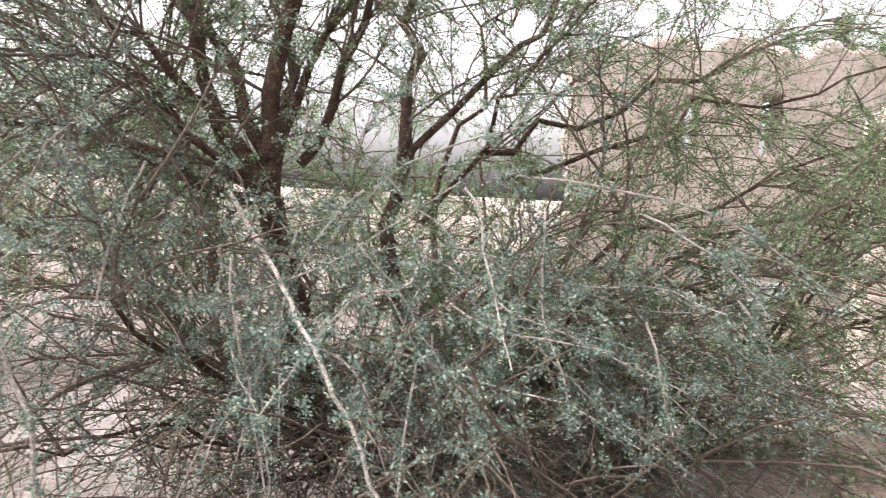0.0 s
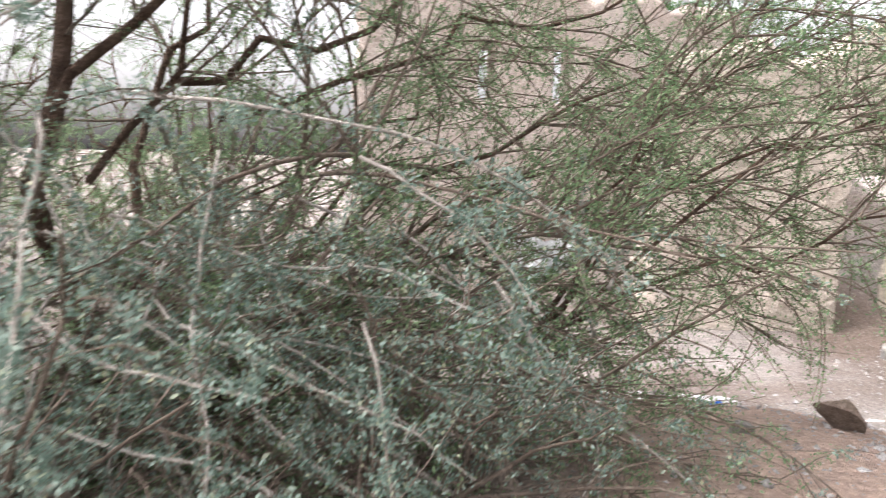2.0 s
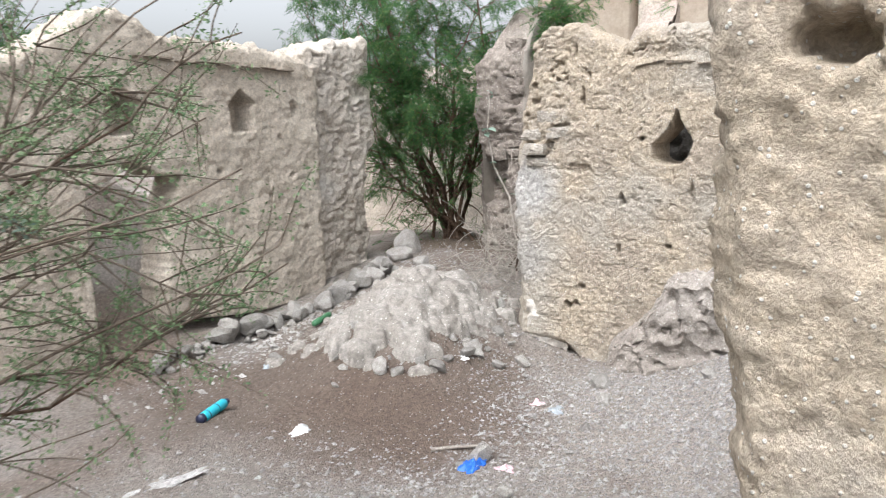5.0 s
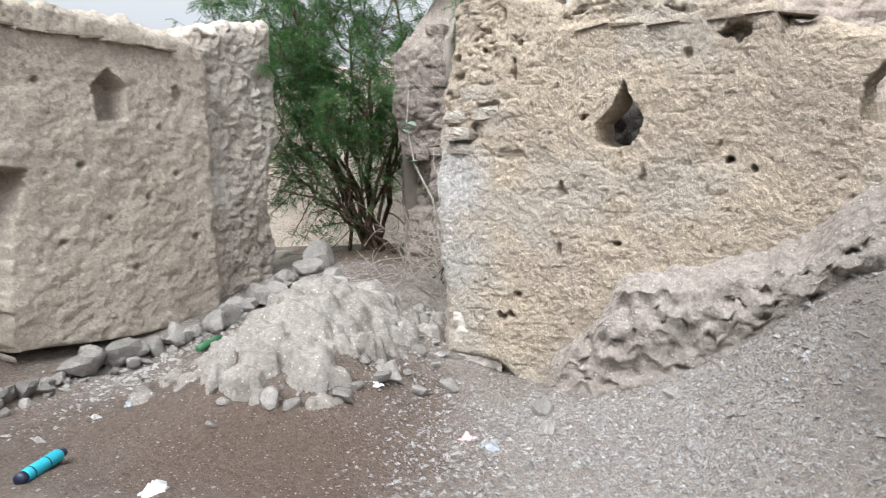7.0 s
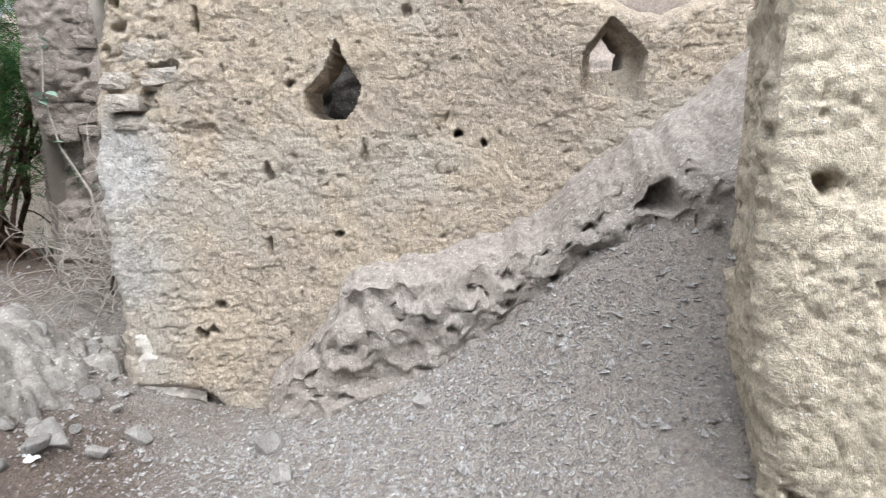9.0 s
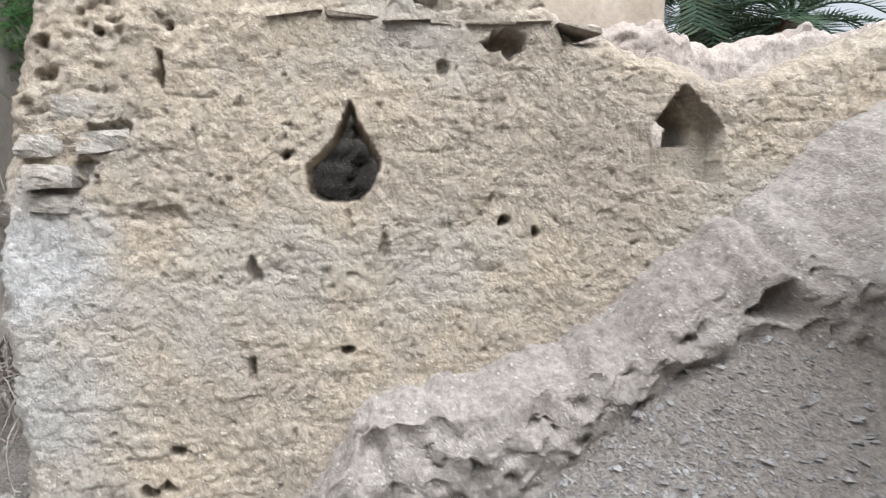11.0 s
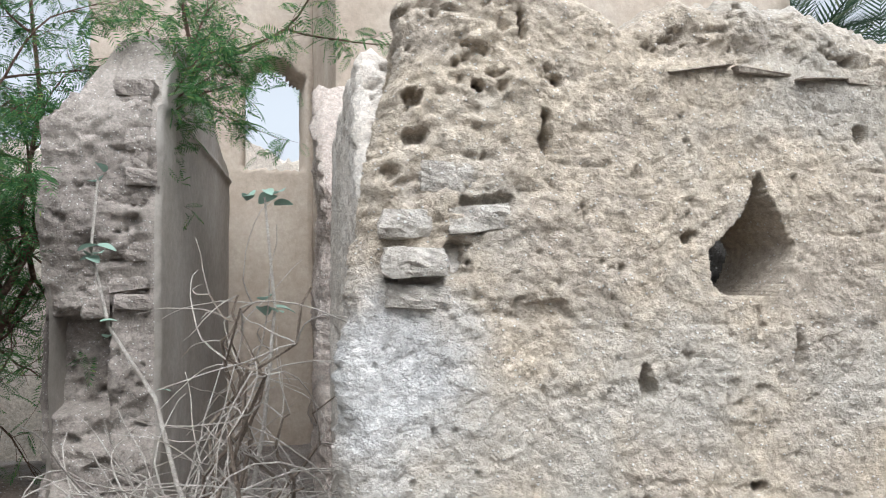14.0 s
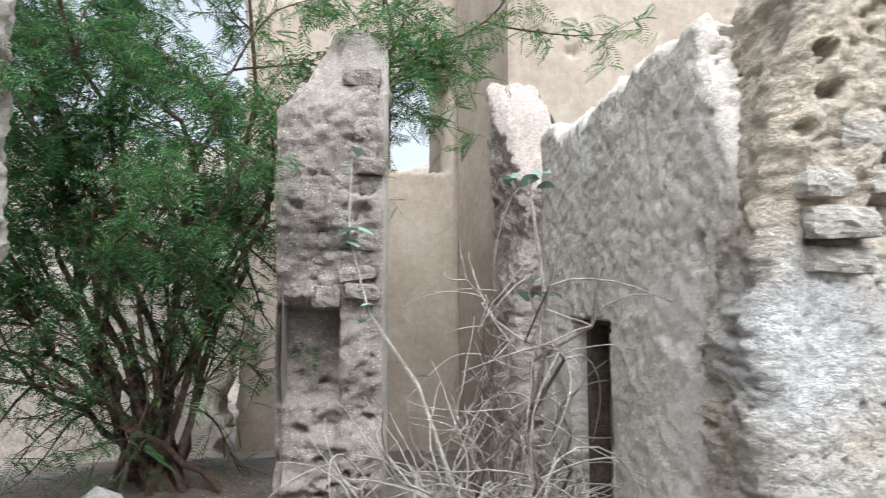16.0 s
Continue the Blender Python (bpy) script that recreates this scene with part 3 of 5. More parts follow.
wall("wall_pier", (2.95, 0.82), (-0.25, -0.97), 0.75, -0.3, curve_of([(0, 2.5), (0.75, 2.4)]), 0.36, 0.012, mud,
     "eroded grey mud pier with deep courses", left=curve_of([(-0.3, 0.05), (0.5, 0.02), (1.0, 0.0), (1.4, -0.04), (1.75, -0.07), (2.6, -0.08)]),
     style="mud", rough=1.3, rim_rough=0.6, jag=0.03, pits=[(0.12, 1.72, 0.06, 0.05, 0.12), (0.25, 1.68, 0.05, 0.06, 0.12)])


# ---- the slump of washed mud against the main wall ----
def slump():
    way, out = np.array([-0.152, -0.988, 0]), np.array([-0.988, 0.152, 0])
    top = curve_of([(0.85, -0.2), (0.95, -0.08), (1.18, 0.12), (1.31, 0.36), (1.5, 0.43), (1.78, 0.53), (2.05, 0.62), (2.3, 0.71), (2.55, 0.88), (2.85, 1.12), (3.27, 1.4), (3.8, 1.75), (4.6, 2.3)])
    reach = curve_of([(0.85, 0.06), (1.2, 0.14), (1.8, 0.24), (2.3, 0.30), (2.8, 0.42), (3.2, 0.75), (3.8, 1.1), (4.6, 1.3)])
    u, s = np.meshgrid(np.arange(0.85, 4.6, 0.013), np.linspace(0, 1, 120), indexing="ij")
    line = np.stack([u, 0 * u, 0 * u], -1)
    t, w = top(u) + fbm(line, 0.2, 4, 106, 0.65) * 0.10, reach(u) + fbm(line, 0.3, 3, 107) * 0.05 * smooth(1.0, 1.6, u)
    off = np.where(s < 0.45, s / 0.45 * w, w + (s - 0.45) * 0.16)
    p = np.array([7.33, 2.85, 0]) + way * u[..., None] + out * off[..., None]
    foot = land(p[..., 0], p[..., 1]) - 0.15
    lip = t - 0.05 - 0.35 * w
    z = np.where(s < 0.45, t + (lip - t) * s / 0.45, lip + (np.minimum(foot, lip - 0.05) - lip) * (np.maximum(s - 0.45, 0) / 0.55) ** 1.1)
    p[..., 2] = z
    face = smooth(0.36, 0.5, s)
    lumps = 0.5 - np.abs(fbm(p, 0.26, 3, 108, 0.6)) * 1.7
    r = lumps * 0.08 * smooth(0.15, 0.45, s) + fbm(p, 0.3, 3, 101) * 0.05 + fbm(p, 0.06, 3, 102, 0.7) * 0.02
    r = r - smooth(0.45, 0.6, fbm(p, 0.06, 2, 109)) * 0.05 * face
    r = r - smooth(0.55, 0.9, s) * 0.10 * smooth(1.2, 1.5, u)
    q = p - np.array([0, 0, 0])
    for hu, hz, rad, deep in ((2.42, 0.72, 0.03, 0.12), (2.9, 0.82, 0.09, 0.2), (1.95, 0.50, 0.06, 0.06), (2.2, 0.42, 0.035, 0.07)):
        d = np.hypot((u - hu), (z - hz) * 1.1) / rad + fbm(p, 0.08, 2, 103) * 0.3
        r = r - deep * (1 - smooth(0.6, 1.05, d)) * face
    p = p + out * (r * smooth(0, 0.08, s))[..., None]
    p[..., 2] += (fbm(q, 0.10, 3, 104, 0.65) * 0.04 - np.abs(fbm(q, 0.2, 3, 105, 0.5)) * 0.08 * smooth(0.1, 0.4, s) * (1 - smooth(0.5, 0.8, s)) + 0.03) * smooth(0.02, 0.12, s)
    return tagged(part("mud_slump", mesh_of("mud_slump", p, grid_faces(*u.shape)), mud_wash), "washed-down lumpy pale mud heaped against the wall", "mud heap", "", "structure")


slump()


# ---- small mesh helpers ----
def tubes(paths, sides=5):
    """Tapered tubes along point lists: (points, first radius, last radius)."""
    verts, faces, base = [], [], 0
    ring = np.arange(sides) * 2 * math.pi / sides
    for pts, r0, r1 in paths:
        p = np.asarray(pts, float)
        k = len(p)
        t = np.gradient(p, axis=0)
        t /= np.linalg.norm(t, axis=1, keepdims=True) + 1e-9
        ref = np.array([0.31, 0.17, 0.93]) if abs(t[0, 2]) < 0.8 else np.array([0.9, 0.3, 0.1])
        a = np.cross(t, ref)
        a /= np.linalg.norm(a, axis=1, keepdims=True) + 1e-9
        b = np.cross(t, a)
        r = np.linspace(r0, r1, k)
        v = p[:, None] + (a[:, None] * np.cos(ring)[None, :, None] + b[:, None] * np.sin(ring)[None, :, None]) * r[:, None, None]
        verts.append(v.reshape(-1, 3))
        i = np.arange(k * sides).reshape(k, sides) + base
        j = np.roll(i, -1, 1)
        faces.append(np.stack([i[:-1], j[:-1], j[1:], i[1:]], -1).reshape(-1, 4))
        base += k * sides
    return np.concatenate(verts), np.concatenate(faces)


def tube_mesh(name, paths, sides=5):
    v, f = tubes(paths, sides)
    return mesh_of(name, v, f)


def wander(rng, a, b, bend=0.12, k=8, sag=0.0):
    """A crooked line from a to b."""
    a, b = np.asarray(a, float), np.asarray(b, float)
    t = np.linspace(0, 1, k)[:, None]
    length = np.linalg.norm(b - a)
    off = np.cumsum(rng.normal(0, 1, (k, 3)), 0)
    off = off - off[:1] * (1 - t) - off[-1:] * t
    p = a + (b - a) * t + off * bend * length / math.sqrt(k)
    p[:, 2] += sag * length * 4 * (t * (1 - t))[:, 0]
    return p


def sprig(rng, start, way, length, k=6, droop=0.3, curl=0.5):
    d = np.asarray(way, float) / np.linalg.norm(way)
    p = [np.asarray(start, float)]
    turn = rng.normal(0, curl, 3)
    for _ in range(k - 1):
        d = d + turn / k + rng.normal(0, 0.12, 3) - np.array([0, 0, droop / k])
        d /= np.linalg.norm(d)
        p.append(p[-1] + d * length / (k - 1))
    return np.array(p)


def leaf_quads(rng, at, size, aspect=0.45):
    """Small pointed leaflets, one at each place, turned at random."""
    n = len(at)
    a = rng.normal(0, 1, (n, 3))
    a /= np.linalg.norm(a, axis=1, keepdims=True)
    b = np.cross(a, rng.normal(0, 1, (n, 3)))
    b /= np.linalg.norm(b, axis=1, keepdims=True) + 1e-9
    s = size * rng.uniform(0.6, 1.3, (n, 1))
    v = np.stack([at, at + a * s * 0.5 + b * s * aspect * 0.5, at + a * s, at + a * s * 0.5 - b * s * aspect * 0.5], 1)
    return v.reshape(-1, 3), np.arange(4 * n).reshape(n, 4)


def rock_mesh(name, rng, flat=0.75, cut=0.25, sub=2):
    bm = bmesh.new()
    bmesh.ops.create_icosphere(bm, subdivisions=sub, radius=0.5)
    co = np.array([v.co for v in bm.verts])
    for _ in range(10):
        n = rng.normal(0, 1, 3)
        n /= np.linalg.norm(n)
        d = co @ n
        lim = rng.uniform(0.17, 0.36)
        co = co - np.outer(np.maximum(d - lim, 0), n) * 0.9
    co = co + fbm(co + rng.uniform(0, 50, 3), 0.25, 3, 7)[:, None] * 0.07 * co / 0.5
    co *= np.array([1, rng.uniform(0.65, 0.95), flat])
    for v, c in zip(bm.verts, co):
        v.co = c
    me = bpy.data.meshes.new(name)
    bm.to_mesh(me)
    bm.free()
    return me


def clod_block(name, sx, sy, sz, rng):
    """A worn mud brick."""
    bm = bmesh.new()
    bmesh.ops.create_cube(bm, size=1)
    bmesh.ops.subdivide_edges(bm, edges=bm.edges[:], cuts=5, use_grid_fill=True)
    c = np.array([v.co for v in bm.verts])
    r = np.linalg.norm(c, axis=1, keepdims=True)
    c = c * (1 - 0.28 * np.maximum(r - 0.58, 0) / r)
    c = c * np.array([sx, sy, sz])
    q = c + rng.uniform(0, 30, 3)
    c = c + (c / (np.linalg.norm(c, axis=1, keepdims=True))) * (fbm(q, 0.05, 3, 9, 0.7) * 0.022 + fbm(q, 0.12, 2, 10) * 0.02)[:, None]
    for v, co in zip(bm.verts, c):
        v.co = co
    me = bpy.data.meshes.new(name)
    bm.to_mesh(me)
    bm.free()
    return me


def block_mesh(name, sx, sy, sz, bevel, rng, wobble=0.01):
    bm = bmesh.new()
    bmesh.ops.create_cube(bm, size=1)
    for v in bm.verts:
        v.co = Vector((v.co.x * sx, v.co.y * sy, v.co.z * sz)) + Vector(rng.normal(0, wobble, 3))
    bmesh.ops.bevel(bm, geom=bm.edges[:], offset=bevel, segments=2, affect="EDGES")
    me = bpy.data.meshes.new(name)
    bm.to_mesh(me)
    bm.free()
    return me


def lathe(name, prof, sides=20):
    """A turned body along x from (x, radius) pairs."""
    ang = np.arange(sides) * 2 * math.pi / sides
    v = np.array([[x, r * math.cos(a), r * math.sin(a)] for x, r in prof for a in ang])
    k = len(prof)
    i = np.arange(k * sides).reshape(k, sides)
    j = np.roll(i, -1, 1)
    f = np.stack([i[:-1], j[:-1], j[1:], i[1:]], -1).reshape(-1, 4)
    return mesh_of(name, v, f)


def crumple(name, rng, sx, sy, h, n=26):
    """A crushed sheet of film or paper."""
    x, y = np.meshgrid(np.linspace(-0.5, 0.5, n), np.linspace(-0.5, 0.5, n), indexing="ij")
    r = np.hypot(x, y) / (0.42 + 0.12 * np.sin(3 * np.arctan2(y, x) + rng.uniform(0, 6)))
    p = np.stack([x, y, 0 * x], -1) + rng.uniform(0, 40, 3)
    f = np.abs(fbm(p, 0.35, 4, int(rng.integers(0, 99)), 0.65))
    z = (0.12 + f * 1.5) * np.clip(1.15 - r, 0.0, 1)
    sh = np.clip(r, 1, None)
    v = np.stack([x / sh * sx * (1 + 0.5 * fbm(p, 0.2, 2, 5)), y / sh * sy * (1 + 0.5 * fbm(p, 0.2, 2, 6)), z * h], -1)
    return mesh_of(name, v, grid_faces(n, n))


# ---- slabs and bricks of the main wall ----
mud_brick_bare = surface("bare_mud_brick", [(0.3, (0.31, 0.28, 0.245)), (0.5, (0.41, 0.375, 0.33)), (0.7, (0.47, 0.44, 0.395))], fleck=STONE, patch=6)
main_wall = bpy.data.objects["wall_main"]
rng = np.random.default_rng(4)
W_MAIN = Matrix(((-0.152, 0.988, 0, 7.33), (-0.988, -0.152, 0, 2.85), (0, 0, 1, 0), (0, 0, 0, 1)))
u = 0.99
while u < 2.26:
    w = rng.uniform(0.12, 0.22)
    ob = part("slab", block_mesh("slab", w, rng.uniform(0.2, 0.25), rng.uniform(0.01, 0.016), 0.003, rng, 0.006), slate, main_wall, "thin projecting stone slab")
    ob.matrix_basis = W_MAIN @ pose(u + w / 2, 0.085, 2.015 - 0.045 * (u - 0.99) + rng.normal(0, 0.006), rng.normal(0, 3), rng.normal(0, 3), rng.normal(0, 5))
    u += w + rng.uniform(-0.01, 0.02)
for bu, bz, w, h, o in ((0.14, 1.365, 0.2, 0.095, -0.01), (0.15, 1.255, 0.2, 0.075, 0.03), (0.34, 1.5, 0.22, 0.09, 0.02), (0.11, 1.485, 0.17, 0.1, 0.01), (0.24, 1.63, 0.2, 0.1, 0.03)):
    ob = part("brick", clod_block("brick", w, 0.24, h, rng), mud_brick_bare, main_wall, "exposed grey mud brick")
    ob.matrix_basis = W_MAIN @ pose(bu, 0.06 + o, bz, rng.normal(0, 2), rng.normal(0, 3), rng.normal(0, 4))

# ---- torn courses on the end of the freestanding wall ----
stub = bpy.data.objects["wall_freestanding"]
COURSE = [clod_block("brick", w, 0.26, h, rng) for w, h in ((0.2, 0.1), (0.24, 0.11), (0.17, 0.095), (0.28, 0.1), (0.14, 0.12), (0.22, 0.085))]
# same darkened mud as the rim, so the end's shade is painted here too
for me in COURSE:
    me.materials.append(mud_dim)
z = 1.2
while z < 2.62:
    y, edge = 3.7, 4.24 - 0.62 * max(0.0, z - 2.15)
    lean = rng.normal(0, 0.02)
    while y < edge - 0.14:
        k = int(rng.integers(0, 6))
        w = (0.2, 0.24, 0.17, 0.28, 0.14, 0.22)[k]
        if y + w > edge + 0.04:
            break
        if rng.uniform() > 0.22:
            ob = part("brick", COURSE[k], None, stub, "torn grey mud brick")
            ob.matrix_basis = pose(9.835 + lean + rng.normal(0, 0.02), y + w / 2 + rng.normal(0, 0.01), z, rng.normal(0, 6), rng.normal(0, 6), 90 + rng.normal(0, 9)) @ Matrix.Diagonal((1, 1, rng.uniform(0.8, 1.25), 1))
        y += w + 0.012
    z += rng.uniform(0.098, 0.118)

# ---- thin slabs on the pale wall ----
pale_wall = bpy.data.objects["wall_left"]
u = 0.35
while u < 2.0:
    w = rng.uniform(0.14, 0.26)
    ob = part("slab", block_mesh("slab", w, 0.22, rng.uniform(0.012, 0.018), 0.003, rng, 0.006), slate, pale_wall, "thin projecting stone slab")
    ob.matrix_basis = pose(8.0 - 0.98 * (u + w / 2), 5.47 + 0.19 * (u + w / 2) + 0.06, 2.17 + 0.03 * u + rng.normal(0, 0.006), rng.normal(0, 3), rng.normal(0, 3), -11 + rng.normal(0, 4))
    u += w + rng.uniform(-0.01, 0.02)

# ---- doorway of the passage wall ----
door = tagged(new("door_frame"), "weathered dark wooden door frame in the low doorway", "door frame", "", "structure")
P_WALL = Matrix.Translation((7.40, 2.86, 0)) @ Matrix.Rotation(math.atan2(-0.1, 1), 4, "Z")
for nm, x, z, sx, sz in (("post", 1.84, 0.3, 0.07, 1.5), ("post", 1.42, 0.3, 0.06, 1.5), ("lintel", 1.62, 1.05, 0.62, 0.05)):
    ob = part(nm, block_mesh(nm, sx, 0.1, sz, 0.006, rng, 0.003), old_wood, door)
    ob.matrix_basis = P_WALL @ pose(x, -0.12, z)
ob = part("door_leaf", block_mesh("door_leaf", 0.4, 0.04, 1.35, 0.005, rng, 0.002), old_wood, door, "dark plank door leaf")
ob.matrix_basis = P_WALL @ pose(1.62, -0.22, 0.32)

# ---- stones ----
rng = np.random.default_rng(12)
ROCKS = [rock_mesh("stone", rng, rng.uniform(0.6, 0.9)) for _ in range(10)]
for me in ROCKS:
    me.materials.append(stone_mat)


def stone(x, y, size, name="stone", label="angular pale grey stone lying on the dirt", group="loose stones", sink=0.25, up=0.0):
    ob = new(name, ROCKS[int(rng.integers(0, 10))])
    ob.matrix_basis = pose(x, y, z_at(x, y) + size * (0.35 - sink) + up, *rng.uniform(-25, 25, 2), rng.uniform(0, 360)) @ Matrix.Diagonal((size, size, size, 1))
    return tagged(ob, label, "stone", group)


for k in range(34):
    f = k / 33
    x, y = 5.55 + 2.6 * f, 5.52 - 0.62 * f + 0.12 * math.sin(5 * f)
    s = rng.uniform(0.16, 0.34) * (1.15 if f > 0.3 else 0.85)
    stone(x + rng.normal(0, 0.03), y + rng.normal(0, 0.05), s, label="angular grey stone in a low row of rubble", group="row of rubble stones", sink=0.08)
    if k % 2:
        stone(x + rng.normal(0, 0.05), y - 0.12 + rng.normal(0, 0.05), s * 0.5, label="small grey stone beside the rubble row", group="row of rubble stones", sink=0.2)
for k in range(120):
    x, y = rng.normal(6.7, 0.55), rng.normal(3.75, 0.4)
    if y < 3.0 and x > 7.1:
        continue
    stone(x, y, rng.uniform(0.06, 0.13) + 0.14 * rng.uniform() ** 4, label="pale clod in the rubble heap", group="rubble heap", sink=0.27)
for x, y, s in ((9.15, 5.08, 0.5), (8.75, 4.95, 0.42), (8.35, 5.0, 0.36), (7.35, 3.35, 0.28), (7.7, 3.6, 0.3), (8.0, 4.2, 0.3), (7.9, 4.75, 0.33), (8.5, 4.5, 0.26)):
    stone(x, y, s, label="large rough grey block on the rubble", group="rubble heap", sink=0.15)
for x, y, s in ((6.6, 1.95, 0.2), (6.25, 1.84, 0.16), (6.75, 2.65, 0.22), (5.15, 2.3, 0.24), (6.05, 3.05, 0.2), (6.35, 2.95, 0.2), (5.0, 2.35, 0.1), (4.7, 1.95, 0.13),
                (5.78, 1.84, 0.11), (4.3, 2.4, 0.12), (3.2, 2.7, 0.1), (2.05, 2.95, 0.14), (1.95, 2.2, 0.1), (3.0, 1.9, 0.13), (6.5, 1.2, 0.16), (6.0, 0.9, 0.1)):
    stone(x, y, s)


def rubble_heap():
    """A bank of clods washed together."""
    r = np.random.default_rng(14)
    x, y = np.meshgrid(np.arange(5.75, 7.95, 0.012), np.arange(2.93, 4.75, 0.012), indexing="ij")
    p = np.stack([x, y, 0 * x], -1)
    x2, y2 = x + fbm(p, 0.1, 3, 112) * 0.05, y + fbm(p, 0.1, 3, 113) * 0.05
    z = ground_height(x, y) - 0.03
    for _ in range(560):
        cx, cy = r.normal(6.75, 0.52), r.normal(3.74, 0.38)
        rad = r.uniform(0.04, 0.085) + 0.09 * r.uniform() ** 5
        rise = 0.09 * math.exp(-((cx - 6.9) ** 2 / 0.5 + (cy - 3.65) ** 2 / 0.25))
        i0, j0 = int((cx - rad - 0.05 - 5.75) / 0.012), int((cy - rad - 0.05 - 2.93) / 0.012)
        n = int((2 * rad + 0.1) / 0.012) + 1
        if i0 < 0 or j0 < 0 or i0 + n > x.shape[0] or j0 + n > x.shape[1]:
            continue
        w = np.s_[i0:i0 + n, j0:j0 + n]
        d = ((x2[w] - cx) ** 2 + (y2[w] - cy) ** 2) / rad ** 2
        dome = z_at(cx, cy) + rise + rad * (0.75 * np.sqrt(np.clip(1 - d, 0, 1)) - 0.25)
        z[w] = np.where(d < 1, np.maximum(z[w], dome), z[w])
    z = z + fbm(p, 0.06, 3, 114, 0.7) * 0.018 - smooth(0.45, 0.6, fbm(p, 0.09, 2, 115)) * 0.05
    p[..., 2] = z
    return tagged(part("rubble_heap", mesh_of("rubble_heap", p, grid_faces(*x.shape)), mud_heap), "bank of pale grey crumbled clods by the wall corner", "rubble heap", "", "structure")


rubble_heap()
lump = rock_mesh("mud_lump", rng, 0.85, sub=3)
lump.materials.append(surface("brown_mud", [(0.3, (0.17, 0.13, 0.10)), (0.5, (0.23, 0.18, 0.145)), (0.7, (0.29, 0.235, 0.195))], patch=9))
ob = tagged(new("mud_lump", lump), "rounded lump of dried mud on the mound", "mud lump")
ob.matrix_basis = pose(2.5, 2.42, z_at(2.5, 2.42) + 0.05, 8, 0, 40) @ Matrix.Diagonal((0.24, 0.24, 0.22, 1))


def gravel(name, n, place, sizes, label, material=pebble, seed=3):
    """Loose gravel, too fine to count."""
    r = np.random.default_rng(seed)
    xy = place(r, n)
    m = len(xy)
    octa = np.array([[1, 0, 0], [-1, 0, 0], [0, 1, 0], [0, -1, 0], [0, 0, 1], [0, 0, -1]], float)
    tri = np.array([[0, 2, 4], [2, 1, 4], [1, 3, 4], [3, 0, 4], [2, 0, 5], [1, 2, 5], [3, 1, 5], [0, 3, 5]])
    s = np.exp(r.normal(math.log(sizes[0]), sizes[1], m))
    v = octa[None] * (1 + r.uniform(-0.45, 0.35, (m, 6, 1)))
    a = r.uniform(0, 6.28, m)
    v = v * np.stack([s, s * r.uniform(0.5, 0.9, m), s * r.uniform(0.35, 0.7, m)], -1)[:, None]
    ca, sa = np.cos(a)[:, None], np.sin(a)[:, None]
    v = np.stack([v[..., 0] * ca - v[..., 1] * sa, v[..., 0] * sa + v[..., 1] * ca, v[..., 2] + v[..., 0] * r.uniform(-0.5, 0.5, (m, 1))], -1)
    z = ground_height(xy[:, 0], xy[:, 1])
    v = v + np.stack([xy[:, 0], xy[:, 1], z + s * 0.12], -1)[:, None]
    f = (tri[None] + (np.arange(m) * 6)[:, None, None]).reshape(-1, 3)
    return tagged(part(name, mesh_of(name, v, f, False), material), label, "gravel", "", "stuff")


def spread(boxes):
    def place(r, n):
        out = []
        for (cx, cy, sx, sy, share) in boxes:
            k = int(n * share)
            out.append(np.stack([r.normal(cx, sx, k), r.normal(cy, sy, k)], -1))
        xy = np.concatenate(out)
        x, y = xy[:, 0], xy[:, 1]
        bare = np.exp(-((x - 5.5) ** 2 / 0.6 + (y - 3.0) ** 2 / 0.3)) + np.exp(-((x - 5.5) ** 2 / 0.9 + (y - 4.2) ** 2 / 0.5))
        xy = xy[r.uniform(0, 1, len(xy)) > bare * 1.1]
        return xy[(xy[:, 0] < 7.25 + 0.1 * xy[:, 1]) | (xy[:, 1] > 2.9)]
    return place


gravel("gravel", 26000, spread([(6.1, 0.9, 0.7, 0.6, 0.40), (5.0, 1.8, 1.0, 0.8, 0.25), (3.8, 2.7, 0.9, 0.7, 0.15), (6.4, 2.2, 0.5, 0.5, 0.1)]), (0.0095, 0.45), "loose pale grey gravel over the dirt slope")
gravel("heap_gravel", 11000, spread([(6.9, 3.7, 0.42, 0.3, 0.85), (6.8, 5.0, 0.8, 0.25, 0.15)]), (0.011, 0.6), "crumbled pale mud on the rubble heap", mud_grey, 5)
gravel("scattered_gravel", 9000, spread([(2.2, 2.4, 0.9, 0.9, 0.15), (5.4, 3.6, 1.2, 0.9, 0.08), (8.5, 4.4, 0.8, 0.6, 0.3)]), (0.008, 0.5), "sparse small stones in brown soil", pebble, 8)


# ---- the thorny acacia at the start ----
def clear_of_walkway(p):
    """True where a twig stands well off the walked line."""
    out = np.ones(len(p), bool)
    for (ax, ay), (bx, by) in (((0.32, -0.5), (0.63, 0.28)), ((0.63, 0.28), (1.0, 0.7)), ((1.0, 0.7), (2.6, 1.05))):
        t = np.clip(((p[:, 0] - ax) * (bx - ax) + (p[:, 1] - ay) * (by - ay)) / ((bx - ax) ** 2 + (by - ay) ** 2), 0, 1)
        out &= np.hypot(p[:, 0] - ax - t * (bx - ax), p[:, 1] - ay - t * (by - ay)) > 0.55
    return out & (p[:, 0] < 2.5 + 0.6 * (p[:, 1] - 1.0))


